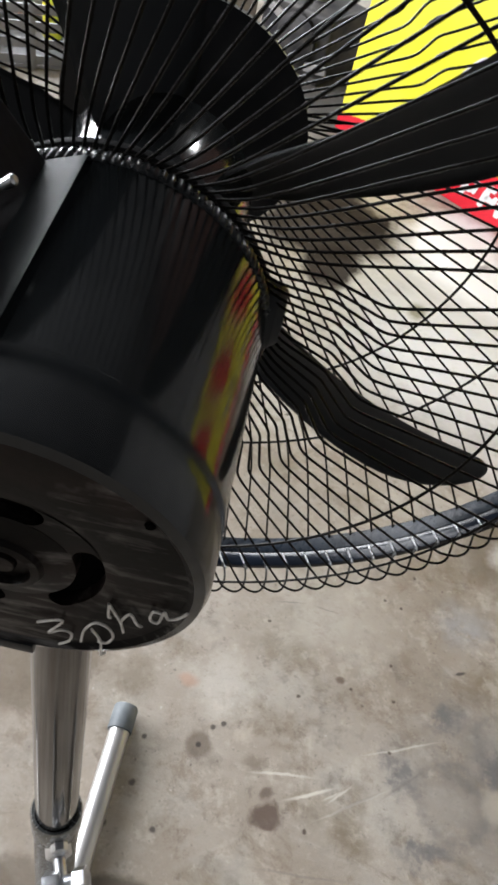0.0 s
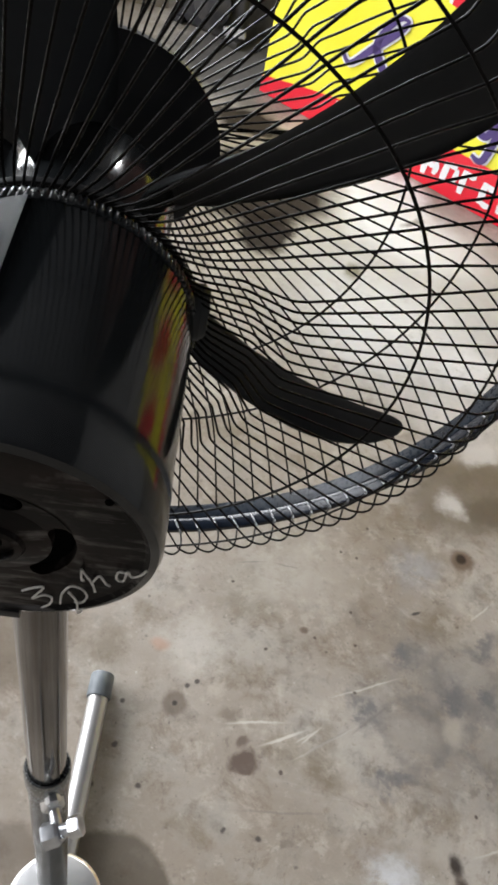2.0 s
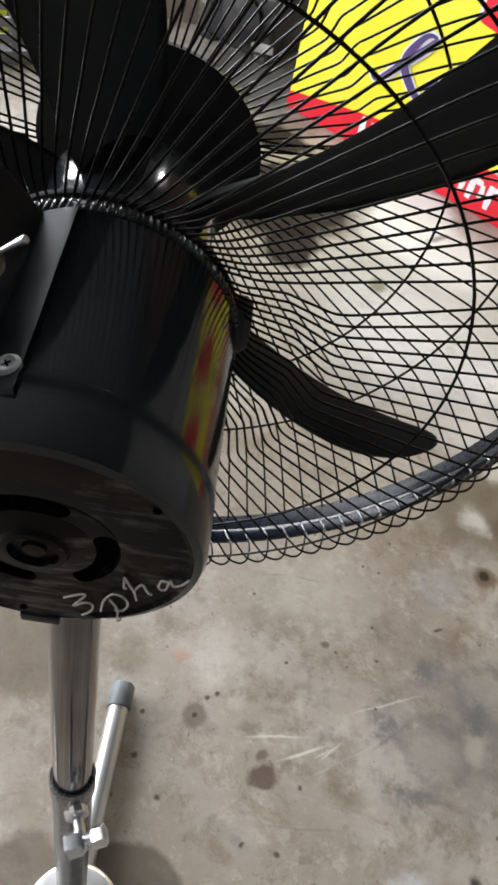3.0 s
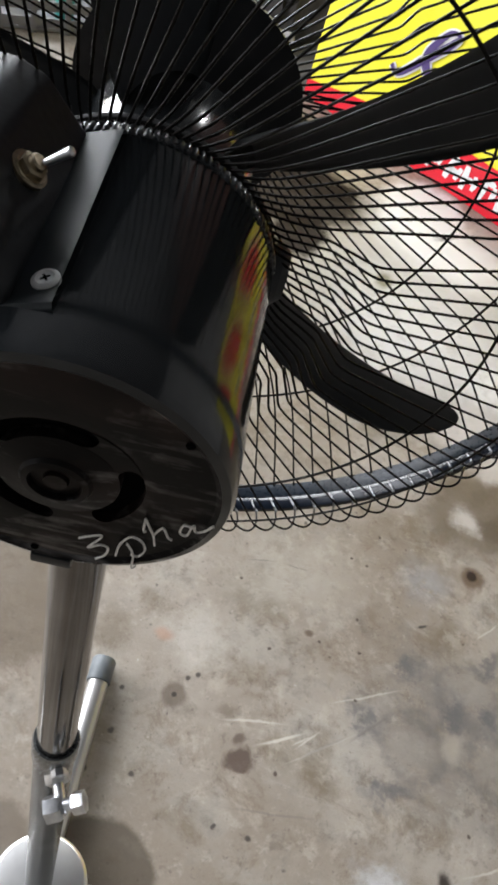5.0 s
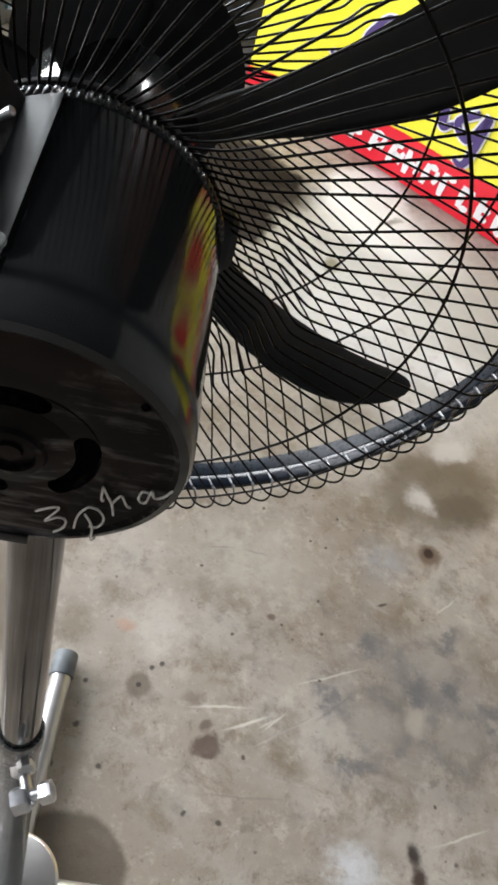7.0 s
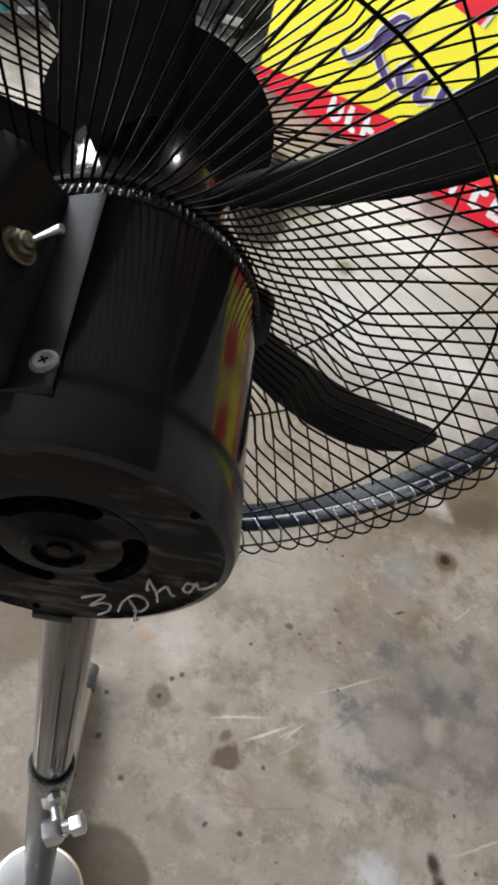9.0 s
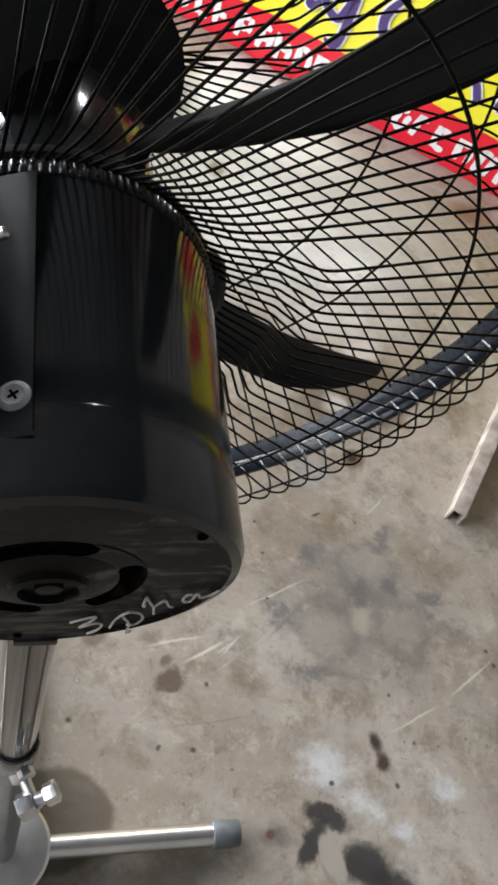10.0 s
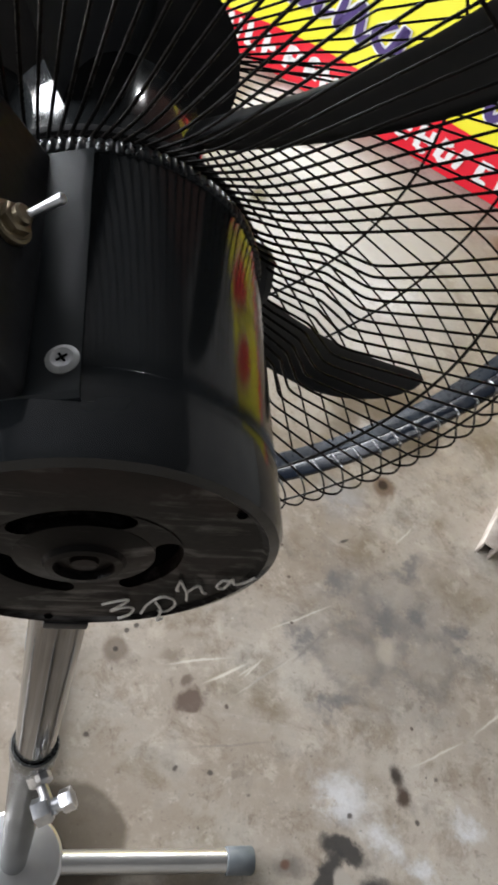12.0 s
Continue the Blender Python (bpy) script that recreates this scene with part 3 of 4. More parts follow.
# switch box on top of the motor
bm = bmesh.new()
outline = [(-0.022, 1.020), (-0.0215, 1.0465), (-0.0385, 1.0665), (-0.048, 1.070), (-0.095, 1.070), (-0.098, 1.066), (-0.098, 0.995)]
first = [bm.verts.new((x, -0.042, z)) for x, z in outline]
bm.faces.new(first)
ext = bmesh.ops.extrude_face_region(bm, geom=bm.faces[:])
bmesh.ops.translate(bm, vec=(0, 0.090, 0), verts=[v for v in ext["geom"] if isinstance(v, bmesh.types.BMVert)])
bmesh.ops.recalc_face_normals(bm, faces=bm.faces[:])
bmesh.ops.bevel(bm, geom=bm.edges[:], offset=0.0022, segments=3, profile=0.5, affect="EDGES")
switch_box = part("switch_box", bm, BLACK_SATIN, fan, "black sheet-metal switch box")
base, tip = Vector((-0.0303, 0.0035, 1.0582)), Vector((-0.0180, 0.0056, 1.0672))
m = upright(base, base + Vector((0.64, 0, 0.77)))
bm = bmesh.new()
lathe(bm, m, [(0, -0.001), (0.0066, -0.001), (0.0066, 0.0006), (0.0056, 0.0008), (0.0054, 0.0012), (0, 0.0012)], 24)
hexagon(bm, m @ pose(0, 0, 0.0012), 0.0048, 0.0022)
lathe(bm, m, [(0.0030, 0.003), (0.0030, 0.0050), (0.0023, 0.0056), (0, 0.0056)], 20)
toggle = part("toggle_switch", bm, BRASS, switch_box, "brass toggle switch bushing")
bm = bmesh.new()
tube(bm, [base + (tip - base) * 0.25, base + (tip - base) * 0.7, tip, tip + (tip - base) * 0.05], [0.0011, 0.0014, 0.0017, 0.0011], 12)
part("toggle_lever", bm, CHROME, switch_box, "bright toggle lever")


def screw_at(place, way, parent, radius=0.0062):
    bm = bmesh.new()
    m = upright(place, Vector(place) + Vector(way))
    lathe(bm, m, [(radius * 1.2, -0.001), (radius * 1.2, 0.0003), (radius * 1.1, 0.0007), (radius * 0.8, 0.0010), (radius * 0.72, 0.0008), (0, 0.0008)], 32)
    ob = part("screw", bm, ZINC, parent, "cross-head zinc screw")
    bm = bmesh.new()
    for a in (20, 110):
        box(bm, m @ pose(0, 0, 0.0007, 0, 0, a), radius * 0.85, 0.0007, 0.0006)
    part("screw_slot", bm, HOLE, parent, smooth=False)


bm = bmesh.new()
RS = 0.24
lathe(bm, M @ pose(0, 0, 0, 0, 0, 25) @ pose(0, R + 0.0006 - RS, 0), [(RS - 0.004, -0.0165), (RS - 0.0012, -0.0165), (RS, -0.0180), (RS, -0.1080), (RS - 0.0012, -0.1090), (RS - 0.004, -0.1090)], 16, 85.5, 97.4)
bmesh.ops.solidify(bm, geom=bm.faces[:], thickness=0.0006)
part("mounting_flange", bm, FLANGE, switch_box, "semi-gloss black mounting flange")
screw_at(tuple(F(-0.0124, 0.0599, 0.0278)), tuple(UP * 0.95 - SIDE * 0.31), switch_box, 0.0037)

bm = bmesh.new()
lathe(bm, upright(F(0.055, 0.006, 0.120), F(0.07, 0.006, 0.120)), [(0, 0), (0.010, 0), (0.0125, 0.002), (0.0125, 0.006), (0.010, 0.009), (0, 0.010)], 28)
part("guard_knob", bm, BLADE, fan, "black plastic guard knob")

# ribbed collar that clamps the rear guard to the motor
bm = bmesh.new()
RIBS, STEPS = 124, 6


def ribbed(r, z):
    """A ring of rounded ribs at the radius r."""
    out = []
    for k in range(RIBS * STEPS):
        a, rr = 2 * math.pi * k / (RIBS * STEPS), r - 0.0009 * (0.5 - 0.5 * math.cos(2 * math.pi * k / STEPS)) ** 2
        out.append(bm.verts.new(M @ Vector((rr * math.cos(a), rr * math.sin(a), z))))
    return out


rings = [ribbed(r, z) for r, z in ((R - 0.004, -0.1093), (R + 0.0009, -0.1097), (R + 0.0013, -0.1105), (R + 0.0007, -0.1155), (R - 0.0003, -0.1170), (R - 0.006, -0.1176))]
for lo, hi in zip(rings, rings[1:]):
    for k in range(RIBS * STEPS):
        q = (k + 1) % (RIBS * STEPS)
        bm.faces.new((lo[k], lo[q], hi[q], hi[k]))
bmesh.ops.recalc_face_normals(bm, faces=bm.faces[:])
part("ribbed_collar", bm, COLLAR, fan, "glossy black ribbed clamping collar")

# neck under the motor
bm = bmesh.new()
box(bm, pose(0, 0, 0.925), 0.05, 0.05, 0.04, 0.004)
part("neck_bracket", bm, BLACK_SATIN, fan, "black neck bracket")


# guards: rings and wires
def ring(name, radius, off, thick, material, parent):
    bm = bmesh.new()
    tube(bm, [F(radius * math.cos(2 * math.pi * k / 120), radius * math.sin(2 * math.pi * k / 120), off) for k in range(120)], thick, 8, True)
    return part(name, bm, material, parent)


def wire_mesh(name, line, thick, material):
    """A wire as a mesh in the fan's frame, from (radius, angle, offset) triples."""
    bm = bmesh.new()
    tube(bm, [(r * math.cos(radians(a)), r * math.sin(radians(a)), -o) for r, a, o in smooth_line(line, 3)], thick, 6)
    me = bpy.data.meshes.new(name)
    bm.normal_update()
    bm.to_mesh(me)
    bm.free()
    me.materials.append(material)
    for poly in me.polygons:
        poly.use_smooth = True
    return me


def lean(k, r):
    return math.degrees(math.asin(min(1, k / r)))


SHOULDER = [(0.190, 0.108), (0.198, 0.1080), (0.2045, 0.1090), (0.2075, 0.1120), (0.2090, 0.1170), (0.2145, 0.126), (0.2316, 0.1440), (0.2322, 0.1512)]
plain = [(r, lean(0.024, r) - lean(0.024, 0.2), o) for r, o in ((0.058, 0.1178), (0.066, 0.1135), (0.076, 0.1095), (0.09, 0.108), (0.11, 0.108), (0.14, 0.108), (0.17, 0.108))]
plain += [(r, d, o) for (r, o), d in zip(SHOULDER, (0.1, 0.4, 1.5, 2.4, 2.7, 2.2, 0.2, -0.6))]
kinked = [(0.058, 15.5, 0.1178), (0.066, 13.2, 0.1125), (0.078, 10.8, 0.109), (0.084, 9.3, 0.108), (0.088, 6.9, 0.108), (0.094, 3.8, 0.108), (0.100, 1.2, 0.108), (0.105, 0.3, 0.108), (0.115, 0, 0.108), (0.15, 0, 0.108)]
kinked += [(r, d, o) for (r, o), d in zip(SHOULDER, (0.2, 0.6, 1.6, 2.4, 2.7, 2.2, 0.2, -0.6))]
front = [(r, lean(0.010, r) - lean(0.010, 0.2), o) for r, o in ((0.040, 0.246), (0.07, 0.243), (0.114, 0.238), (0.158, 0.228), (0.185, 0.221), (0.200, 0.216), (0.212, 0.206), (0.222, 0.188), (0.2335, 0.162))]
front_kinked = [(0.040, -2.0, 0.246), (0.07, -2.4, 0.243), (0.098, -2.5, 0.2405), (0.110, -2.4, 0.2385), (0.116, -1.2, 0.2375), (0.122, 0.1, 0.2365), (0.130, 0.3, 0.2345)] + front[3:]
PLAIN, KINKED, FRONT, FRONT_KINKED = (wire_mesh("wire", line, 0.00064, WIRE) for line in (plain, kinked, front, front_kinked))
# brighter metal laid over the wire tails in place of their glints
TIP = wire_mesh("wire_tip", [(0.2245, 1.35, 0.1362), (0.2305, 0.45, 0.1425), (0.2316, 0.2, 0.1445), (0.2320, -0.65, 0.1516)], 0.00062, GLINT)

rear_guard = ring("rear_guard", 0.1555, 0.1065, 0.00075, WIRE, fan)
rear_guard["label"] = "black wire rear guard"
ring("guard_ring", 0.1900, 0.1065, 0.00065, WIRE, rear_guard)
ring("guard_ring", 0.0580, 0.1180, 0.0008, WIRE, rear_guard)
front_guard = ring("front_guard", 0.158, 0.2265, 0.0008, WIRE, fan)
front_guard["label"] = "black wire front guard"
ring("guard_ring", 0.200, 0.2145, 0.0008, WIRE, front_guard)
ring("guard_ring", 0.045, 0.245, 0.0016, WIRE, front_guard)
COUNT = 108
for k in range(COUNT):
    a = -180 + 360 * k / COUNT + 1.2
    turn = Matrix.Rotation(radians(a), 4, "Z")
    w = new("wire", KINKED if -170 < a < 20.5 else PLAIN)
    w.parent, w.matrix_basis = rear_guard, M @ turn
    w = new("wire_tip", TIP)
    w.parent, w.matrix_basis = rear_guard, M @ turn
    w = new("wire", FRONT_KINKED if 12 < a < 168 else FRONT)
    w.parent, w.matrix_basis = front_guard, M @ turn
bm = bmesh.new()
lathe(bm, M, [(0.2335, -0.1540), (0.2360, -0.1540), (0.2370, -0.1550), (0.2370, -0.1625), (0.2360, -0.1640), (0.2335, -0.1640), (0.2328, -0.1590), (0.2335, -0.1540)], 144)
part("rim_band", bm, RIM, fan, "dark blue clamping rim band")
bm = bmesh.new()
lathe(bm, M, [(0.2334, -0.1440), (0.2364, -0.1440), (0.2372, -0.1450), (0.2372, -0.1522), (0.2364, -0.1532), (0.2334, -0.1532), (0.2329, -0.1524), (0.2329, -0.1448), (0.2334, -0.1440)], 144)
part("rear_rim", bm, NAVY, fan, "dark navy enamelled rear rim")
bm = bmesh.new()
lathe(bm, M, [(0.0, -0.254), (0.046, -0.253), (0.058, -0.249), (0.060, -0.242), (0.0, -0.242)], 48)
part("badge_disc", bm, BLACK_SATIN, fan)

bm = bmesh.new()
lathe(bm, M, [(0.040, -0.1186), (R - 0.0010, -0.1186), (R + 0.0002, -0.1194), (R + 0.0004, -0.1212), (R - 0.0004, -0.1232), (0.040, -0.1240)], 96)
part("mounting_plate", bm, MATT, fan, "black guard mounting plate")

# blades
HUB_OFF = 0.1769
bm = bmesh.new()
lathe(bm, M, [(0.0, -0.130), (0.037, -0.130), (0.040, -0.132), (0.0415, -0.136), (0.0415, -0.192), (0.036, -0.200), (0.0, -0.202)], 64)
rotor = part("rotor", bm, BLACK_GLOSS, fan, "glossy black rotor hub")


def blade_mesh():
    bm = bmesh.new()
    rows, cols = 22, 12
    grid = {}
    for i in range(rows + 1):
        s = 1 - (1 - i / rows) ** 1.7
        r = 0.030 + 0.1900 * s
        half = 0.0225 + 0.0105 * math.sin(math.pi * min(1, s * 1.15) * 0.62) ** 1.2
        camber_here = 1.0 - max(0.0, s - 0.8) * 4.5
        if s > 0.84:
            half *= math.sqrt(max(0.0, 1 - ((s - 0.84) / 0.16) ** 2.3)) * 0.995 + 0.005
        pitch = 0.795 - 0.622 * s
        for j in range(cols + 1):
            c = 2 * j / cols - 1
            x = half * c
            camber = 0.0100 * (1 - c * c) * camber_here
            t = x * math.cos(pitch) + camber * math.sin(pitch)
            o = HUB_OFF - 0.012 * s * s - x * math.sin(pitch) + camber * math.cos(pitch)
            a = (t / r if r > 0.05 else t / 0.05) + 0.265 * s * s
            grid[i, j] = bm.verts.new((r * math.cos(a), r * math.sin(a), -o))
    for i in range(rows):
        for j in range(cols):
            bm.faces.new((grid[i, j], grid[i + 1, j], grid[i + 1, j + 1], grid[i, j + 1]))
    back = bmesh.ops.solidify(bm, geom=bm.faces[:], thickness=0.002)
    me = bpy.data.meshes.new("blade")
    bm.normal_update()
    bm.to_mesh(me)
    bm.free()
    me.materials.append(BLADE)
    for poly in me.polygons:
        poly.use_smooth = True
    return me


BLADE_ME = blade_mesh()
for k in range(5):
    b = new("blade", BLADE_ME)
    b.parent, b.matrix_basis = rotor, M @ Matrix.Rotation(radians(-46.8 + 72 * k), 4, "Z")

# ---- the sign panel on the floor ----
sign = tagged(new("sign_panel"), "yellow and red printed sign panel standing on the floor", "sign")
SIGN = Matrix.Translation((0.107, 2.411, 0)) @ Matrix.Rotation(math.atan2(-0.574, 0.819), 4, "Z")
# sign frame: x along the foot, z up, -y to the viewer
bm = bmesh.new()
box(bm, SIGN @ pose(1.1, 0.015, 0.5), 2.2, 0.03, 1.0, 0.003)
part("board", bm, YELLOW, sign, "yellow vinyl board", False)
bm = bmesh.new()
top = [(0.0, 0.055), (0.08, 0.07), (0.16, 0.085), (0.28, 0.105), (0.42, 0.125), (0.6, 0.14), (0.9, 0.145), (1.4, 0.145), (2.2, 0.145)]
low = [bm.verts.new(SIGN @ Vector((x, -0.004, 0.002))) for x, z in top]
high = [bm.verts.new(SIGN @ Vector((x, -0.004, z))) for x, z in top]
for k in range(len(top) - 1):
    bm.faces.new((low[k], low[k + 1], high[k + 1], high[k]))
part("red_band", bm, RED, sign, "red vinyl band", False)



def swash(name, line, width, material, lift, label):
    """A flat printed stroke on the sign, of given half-widths along a line of (x, z)."""
    bm = bmesh.new()
    pts = smooth_line(line, 10)
    left, right = [], []
    for k, (x, z, w) in enumerate(pts):
        x0, z0, _ = pts[max(0, k - 1)]
        x1, z1, _ = pts[min(len(pts) - 1, k + 1)]
        d = Vector((x1 - x0, z1 - z0)).normalized()
        h = max(0.0008, w + width)
        left.append(bm.verts.new(SIGN @ Vector((x - d.y * h, -lift, z + d.x * h))))
        right.append(bm.verts.new(SIGN @ Vector((x + d.y * h, -lift, z - d.x * h))))
    for k in range(len(pts) - 1):
        bm.faces.new((left[k], right[k], right[k + 1], left[k + 1]))
    part(name, bm, material, sign, label, False)


# swashes printed in purple with a white edge, as plain shapes
FIRST_WORD = [
    [(0.17, 0.24, 0.008), (0.20, 0.225, 0.010), (0.26, 0.29, 0.014), (0.33, 0.37, 0.013), (0.345, 0.40, 0.006), (0.31, 0.39, 0.010), (0.27, 0.31, 0.016), (0.31, 0.25, 0.016), (0.37, 0.215, 0.012)],
    [(0.40, 0.30, 0.006), (0.37, 0.27, 0.014), (0.40, 0.225, 0.014), (0.45, 0.29, 0.014), (0.45, 0.225, 0.014), (0.50, 0.245, 0.006)],
    [(0.52, 0.30, 0.012), (0.52, 0.22, 0.016), (0.57, 0.30, 0.012), (0.59, 0.22, 0.016), (0.62, 0.24, 0.006)],
    [(0.68, 0.30, 0.012), (0.63, 0.25, 0.014), (0.68, 0.22, 0.014), (0.71, 0.30, 0.014), (0.70, 0.16, 0.014), (0.66, 0.155, 0.006)],
]
SECOND_WORD = [
    [(0.84, 0.36, 0.008), (0.80, 0.28, 0.016), (0.84, 0.215, 0.014), (0.92, 0.24, 0.010), (0.93, 0.31, 0.012), (0.88, 0.30, 0.010)],
    [(1.02, 0.38, 0.010), (1.00, 0.28, 0.018), (1.02, 0.21, 0.014), (1.08, 0.26, 0.012), (1.12, 0.21, 0.014)],
    [(1.20, 0.30, 0.012), (1.18, 0.22, 0.014), (1.26, 0.30, 0.014), (1.28, 0.21, 0.014), (1.34, 0.25, 0.006)],
    [(1.42, 0.38, 0.010), (1.40, 0.22, 0.018), (1.48, 0.29, 0.014), (1.50, 0.20, 0.014)],
]
for line in [[(x + 0.105, z, w * 0.78) for x, z, w in loop] for loop in FIRST_WORD + SECOND_WORD]:
    swash("swash_edge", line, 0.006, WHITE, 0.004, "white outline of a printed swash")
    swash("swash", line, 0.0, PURPLE, 0.006, "purple printed swash")
# large red printed shapes with a white edge, high on the board
for x in (0.62, 0.86, 1.10, 1.34, 1.58, 1.82):
    for name, extra, material, lift, label in (("shape_edge", 0.012, WHITE, 0.004, "white outline of a printed shape"), ("red_shape", 0.0, RED, 0.006, "red printed shape")):
        swash(name, [(x - 0.02, 0.48, 0.045), (x, 0.62, 0.070), (x + 0.05, 0.78, 0.070), (x + 0.09, 0.94, 0.04)], extra, material, lift, label)
# marks along the red band that cannot be read: plain white bars
x = 0.30
rnd = random.Random(4)
while x < 2.1:
    if rnd.random() < 0.15:
        x += 0.05
    h, c, tilt = rnd.uniform(0.064, 0.076), 0.07, rnd.uniform(-0.004, 0.012)
    swash("bar", [(x, c - h / 2, 0.006), (x + tilt / 2, c, 0.009), (x + tilt, c + h / 2, 0.006)], 0.002, WHITE, 0.006, "white printed bar")
    for z in rnd.sample((c - h * 0.42, c, c + h * 0.42), rnd.choice((1, 2, 2))):
        swash("bar", [(x + 0.006, z, 0.005), (x + 0.020, z + rnd.uniform(-0.006, 0.006), 0.009), (x + 0.034, z, 0.005)], 0.001, WHITE, 0.006, "white printed bar")
    if rnd.random() < 0.6:
        swash("bar", [(x + 0.034, c - h * rnd.uniform(0.1, 0.5), 0.005), (x + 0.038, c, 0.008), (x + 0.034 + tilt, c + h * rnd.uniform(0.1, 0.5), 0.005)], 0.001, WHITE, 0.006, "white printed bar")
    x += rnd.uniform(0.062, 0.074)

# ---- a timber profile on the floor ----
way = Vector((0.303, 0.427, 0)).normalized()
ang = math.degrees(math.atan2(way.y, way.x))
mid = Vector((0.826, 0.522, 0)) + way * 0.46
m = pose(mid.x, mid.y, 0, 0, 0, ang)
profile_thing = tagged(new("timber_channel"), "pale timber channel lying on the concrete floor", "timber")
for nm, y, z, sy, sz in (("web", 0.012, 0.0345, 0.030, 0.005), ("flange", 0.0245, 0.016, 0.005, 0.032), ("flange", -0.0005, 0.016, 0.005, 0.032)):
    bm = bmesh.new()
    box(bm, m @ pose(0, y, z), 0.92, sy, sz, 0.0015)
    part(nm, bm, WOOD, profile_thing)

# ---- things on the floor beyond the fan ----
GREY = worn(shader("grey_plastic", (0.2, 0.2, 0.21), 0.5), (0.16, 0.16, 0.17), (0.26, 0.26, 0.27), 6, 0.4, 0.65, 0.1)
DARK = worn(shader("dark_grimy_metal", (0.03, 0.03, 0.035), 0.45, 0.4), (0.02, 0.02, 0.024), (0.07, 0.065, 0.06), 12, 0.35, 0.65, 0.2)
PALE = worn(shader("pale_metal", (0.45, 0.43, 0.43), 0.4, 0.5), (0.38, 0.36, 0.36), (0.52, 0.50, 0.50), 12, 0.3, 0.5, 0.1)
KRAFT = worn(shader("brown_card", (0.3, 0.25, 0.2), 0.8), (0.26, 0.22, 0.18), (0.36, 0.31, 0.26), 8, 0.7, 0.9, 0.1)
ORANGE = worn(shader("orange_plastic", (0.8, 0.2, 0.02), 0.4), (0.75, 0.17, 0.02), (0.85, 0.26, 0.03), 6, 0.3, 0.5, 0.05)
TEAL = worn(shader("teal_plastic", (0.05, 0.3, 0.28), 0.4), (0.04, 0.26, 0.24), (0.07, 0.34, 0.32), 6, 0.3, 0.5, 0.05)


def machine(m):
    thing = tagged(new("gearbox"), "dark grimy gearbox casting with pale cover plates on the floor", "machine part")
    bm = bmesh.new()
    box(bm, m @ pose(0, 0, 0.11), 0.30, 0.24, 0.22, 0.02, 3)
    part("casting", bm, DARK, thing)
    bm = bmesh.new()
    lathe(bm, m @ pose(0.02, -0.118, 0.12, 90), [(0, 0), (0.075, 0), (0.08, 0.006), (0.08, 0.022), (0.05, 0.03), (0.02, 0.034), (0, 0.034)], 32)
    part("bearing_cover", bm, DARK, thing)
    for x, z, a in ((-0.10, 0.18, 20), (0.12, 0.05, -10)):
        bm = bmesh.new()
        box(bm, m @ pose(x, -0.126, z, 0, a, 0), 0.09, 0.012, 0.03, 0.003)
        part("cover_plate", bm, PALE, thing, "pale metal cover plate")
    for x in (-0.12, 0.12):
        bm = bmesh.new()
        box(bm, m @ pose(x, 0, 0.012), 0.05, 0.28, 0.024, 0.004)
        part("foot", bm, DARK, thing)
    bm = bmesh.new()
    lathe(bm, m @ pose(0, 0, 0.22), [(0.03, 0), (0.03, 0.03), (0.018, 0.034), (0.018, 0.07), (0, 0.07)], 24)
    part("shaft_stub", bm, PALE, thing)
    return thing


def carton(m, sx, sy, sz, material, label):
    thing = tagged(new("carton"), label, "box")
    bm = bmesh.new()
    box(bm, m @ pose(0, 0, sz / 2), sx, sy, sz, 0.004)
    part("body", bm, material, thing)
    for s in (-1, 1):
        bm = bmesh.new()
        box(bm, m @ pose(0, s * sy * 0.25, sz + 0.0035, s * 3, 0, 0), sx * 0.98, sy * 0.47, 0.003)
        part("flap", bm, material, thing)
    bm = bmesh.new()
    box(bm, m @ pose(0, 0, sz + 0.008), sx * 0.99, 0.04, 0.0015)
    part("tape", bm, PALE, thing, "pale packing tape")


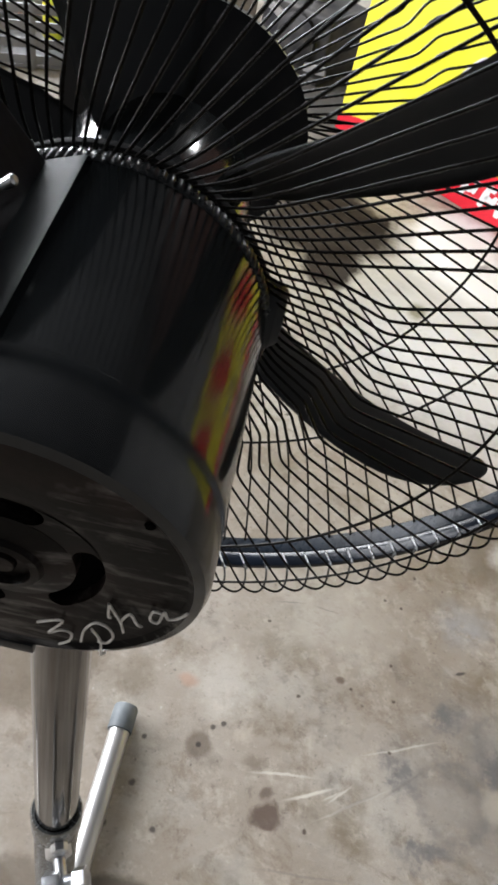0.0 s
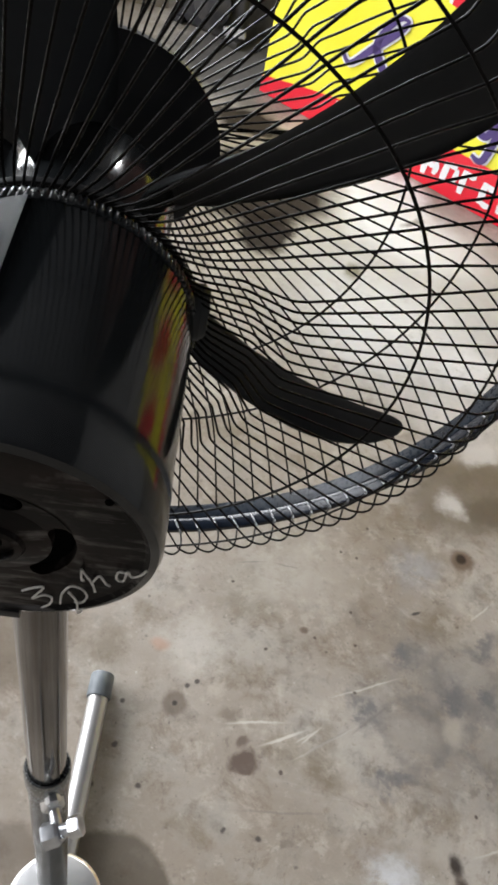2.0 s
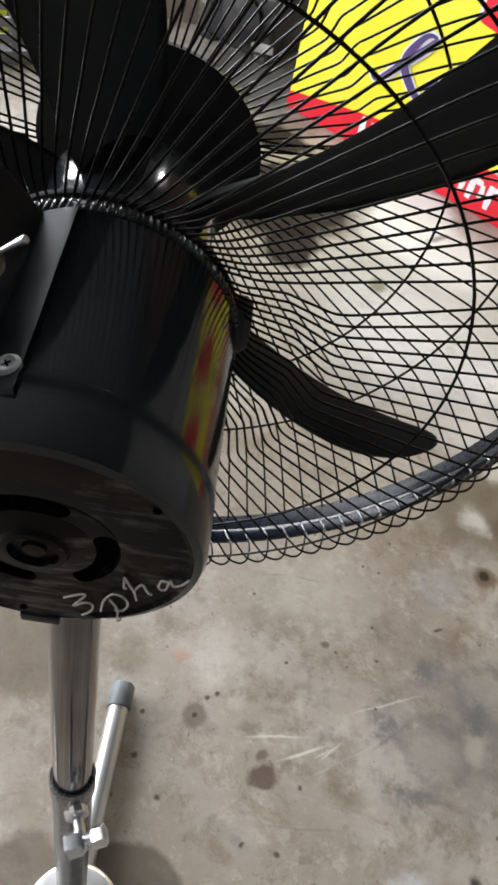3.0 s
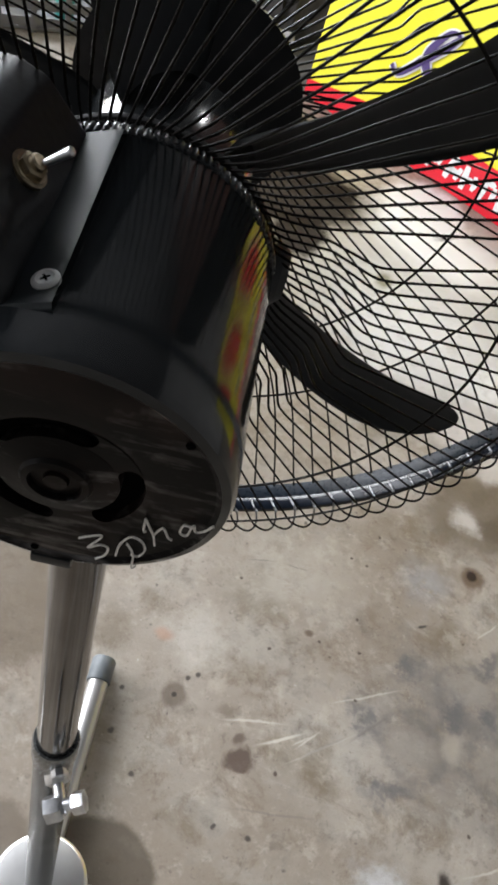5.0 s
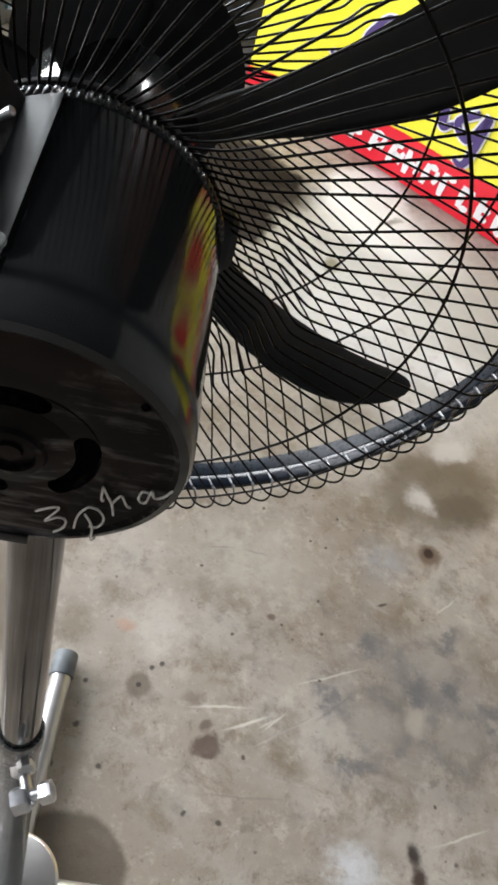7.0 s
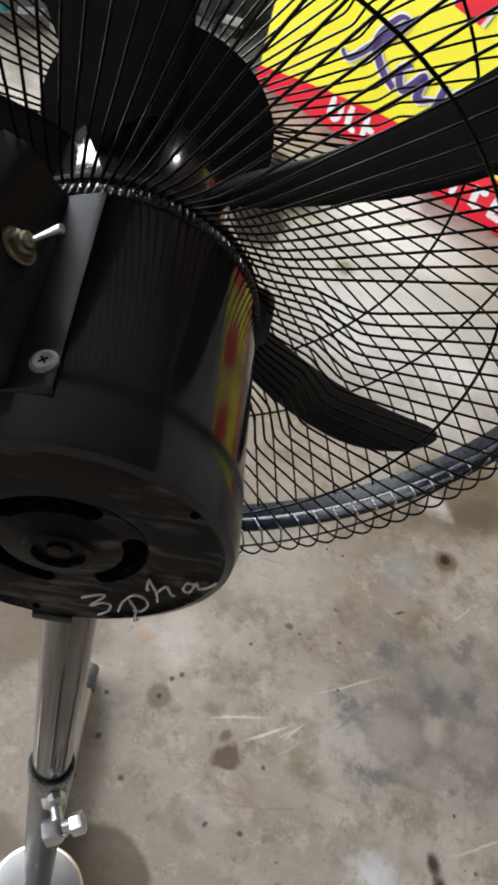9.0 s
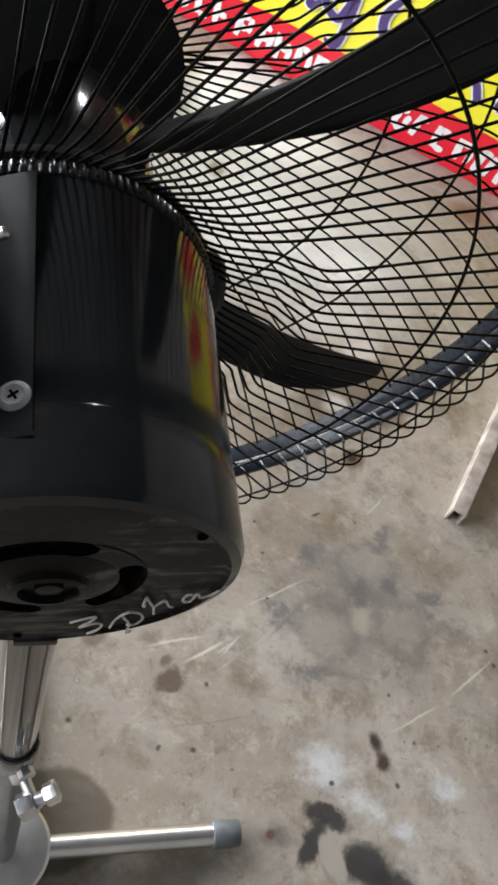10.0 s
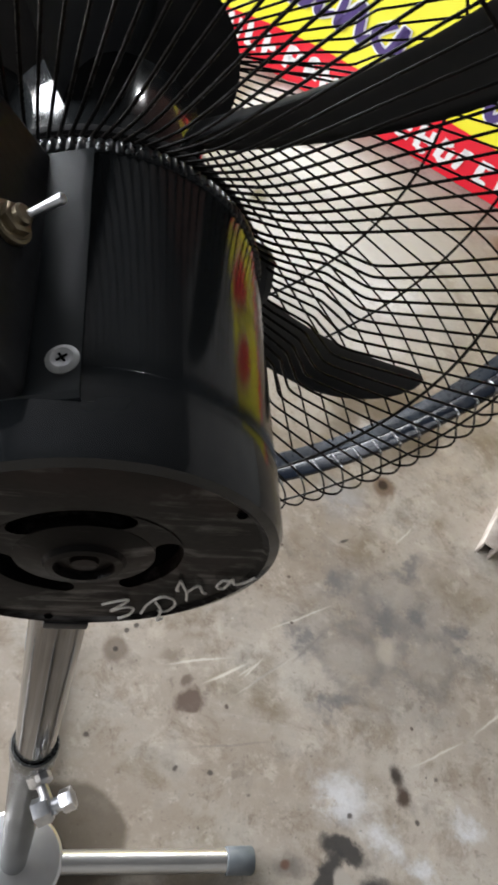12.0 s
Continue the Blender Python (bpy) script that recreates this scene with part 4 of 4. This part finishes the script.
def crate(m, w, d, h):
    thing = tagged(new("plastic_crate"), "grey slatted plastic crate on the floor", "crate")
    bm = bmesh.new()
    box(bm, m @ pose(0, 0, 0.008), w, d, 0.012, 0.002)
    part("base", bm, GREY, thing)
    for k in range(4):
        z = 0.03 + k * h / 4
        for (x, y, sx, sy) in ((0, d / 2, w, 0.008), (0, -d / 2, w, 0.008), (w / 2, 0, 0.008, d), (-w / 2, 0, 0.008, d)):
            bm = bmesh.new()
            box(bm, m @ pose(x, y, z), sx, sy, h / 7, 0.002)
            part("slat", bm, GREY, thing)
    for k in range(5):
        for y in (-d / 2, d / 2):
            bm = bmesh.new()
            box(bm, m @ pose(-w / 2 + k * w / 4, y * 1.02, h / 2), 0.018, 0.010, h, 0.002)
            part("post", bm, GREY, thing)


def bottle(m, r, h, material, label):
    thing = tagged(new("bottle"), label, "bottle")
    bm = bmesh.new()
    lathe(bm, m, [(0, 0.0), (r * 0.92, 0.0), (r, 0.006), (r, h * 0.62), (r * 0.9, h * 0.72), (r * 0.4, h * 0.82), (r * 0.38, h * 0.88)], 28)
    part("body", bm, material, thing)
    bm = bmesh.new()
    lathe(bm, m, [(r * 0.45, h * 0.87), (r * 0.46, h * 0.99), (r * 0.4, h), (0, h)], 20)
    part("cap", bm, WHITE, thing, "white screw cap")


machine(pose(-0.06, 2.86, 0, 0, 0, -28))
carton(pose(-0.46, 3.0, 0, 0, 0, 8), 0.34, 0.26, 0.30, KRAFT, "dull brown cardboard carton on the floor")
carton(pose(-1.30, 2.75, 0, 0, 0, -20), 0.40, 0.30, 0.22, KRAFT, "brown cardboard carton beside a crate")
crate(pose(-0.83, 2.42, 0, 0, 0, 24), 0.42, 0.30, 0.20)
bottle(pose(-1.02, 2.62, 0), 0.04, 0.24, ORANGE, "orange plastic bottle with a white cap")
bottle(pose(-0.70, 2.38, 0.018), 0.03, 0.17, TEAL, "teal plastic bottle standing in the crate")
bottle(pose(-0.88, 2.46, 0.018), 0.032, 0.18, YELLOW, "yellow plastic bottle standing in the crate")
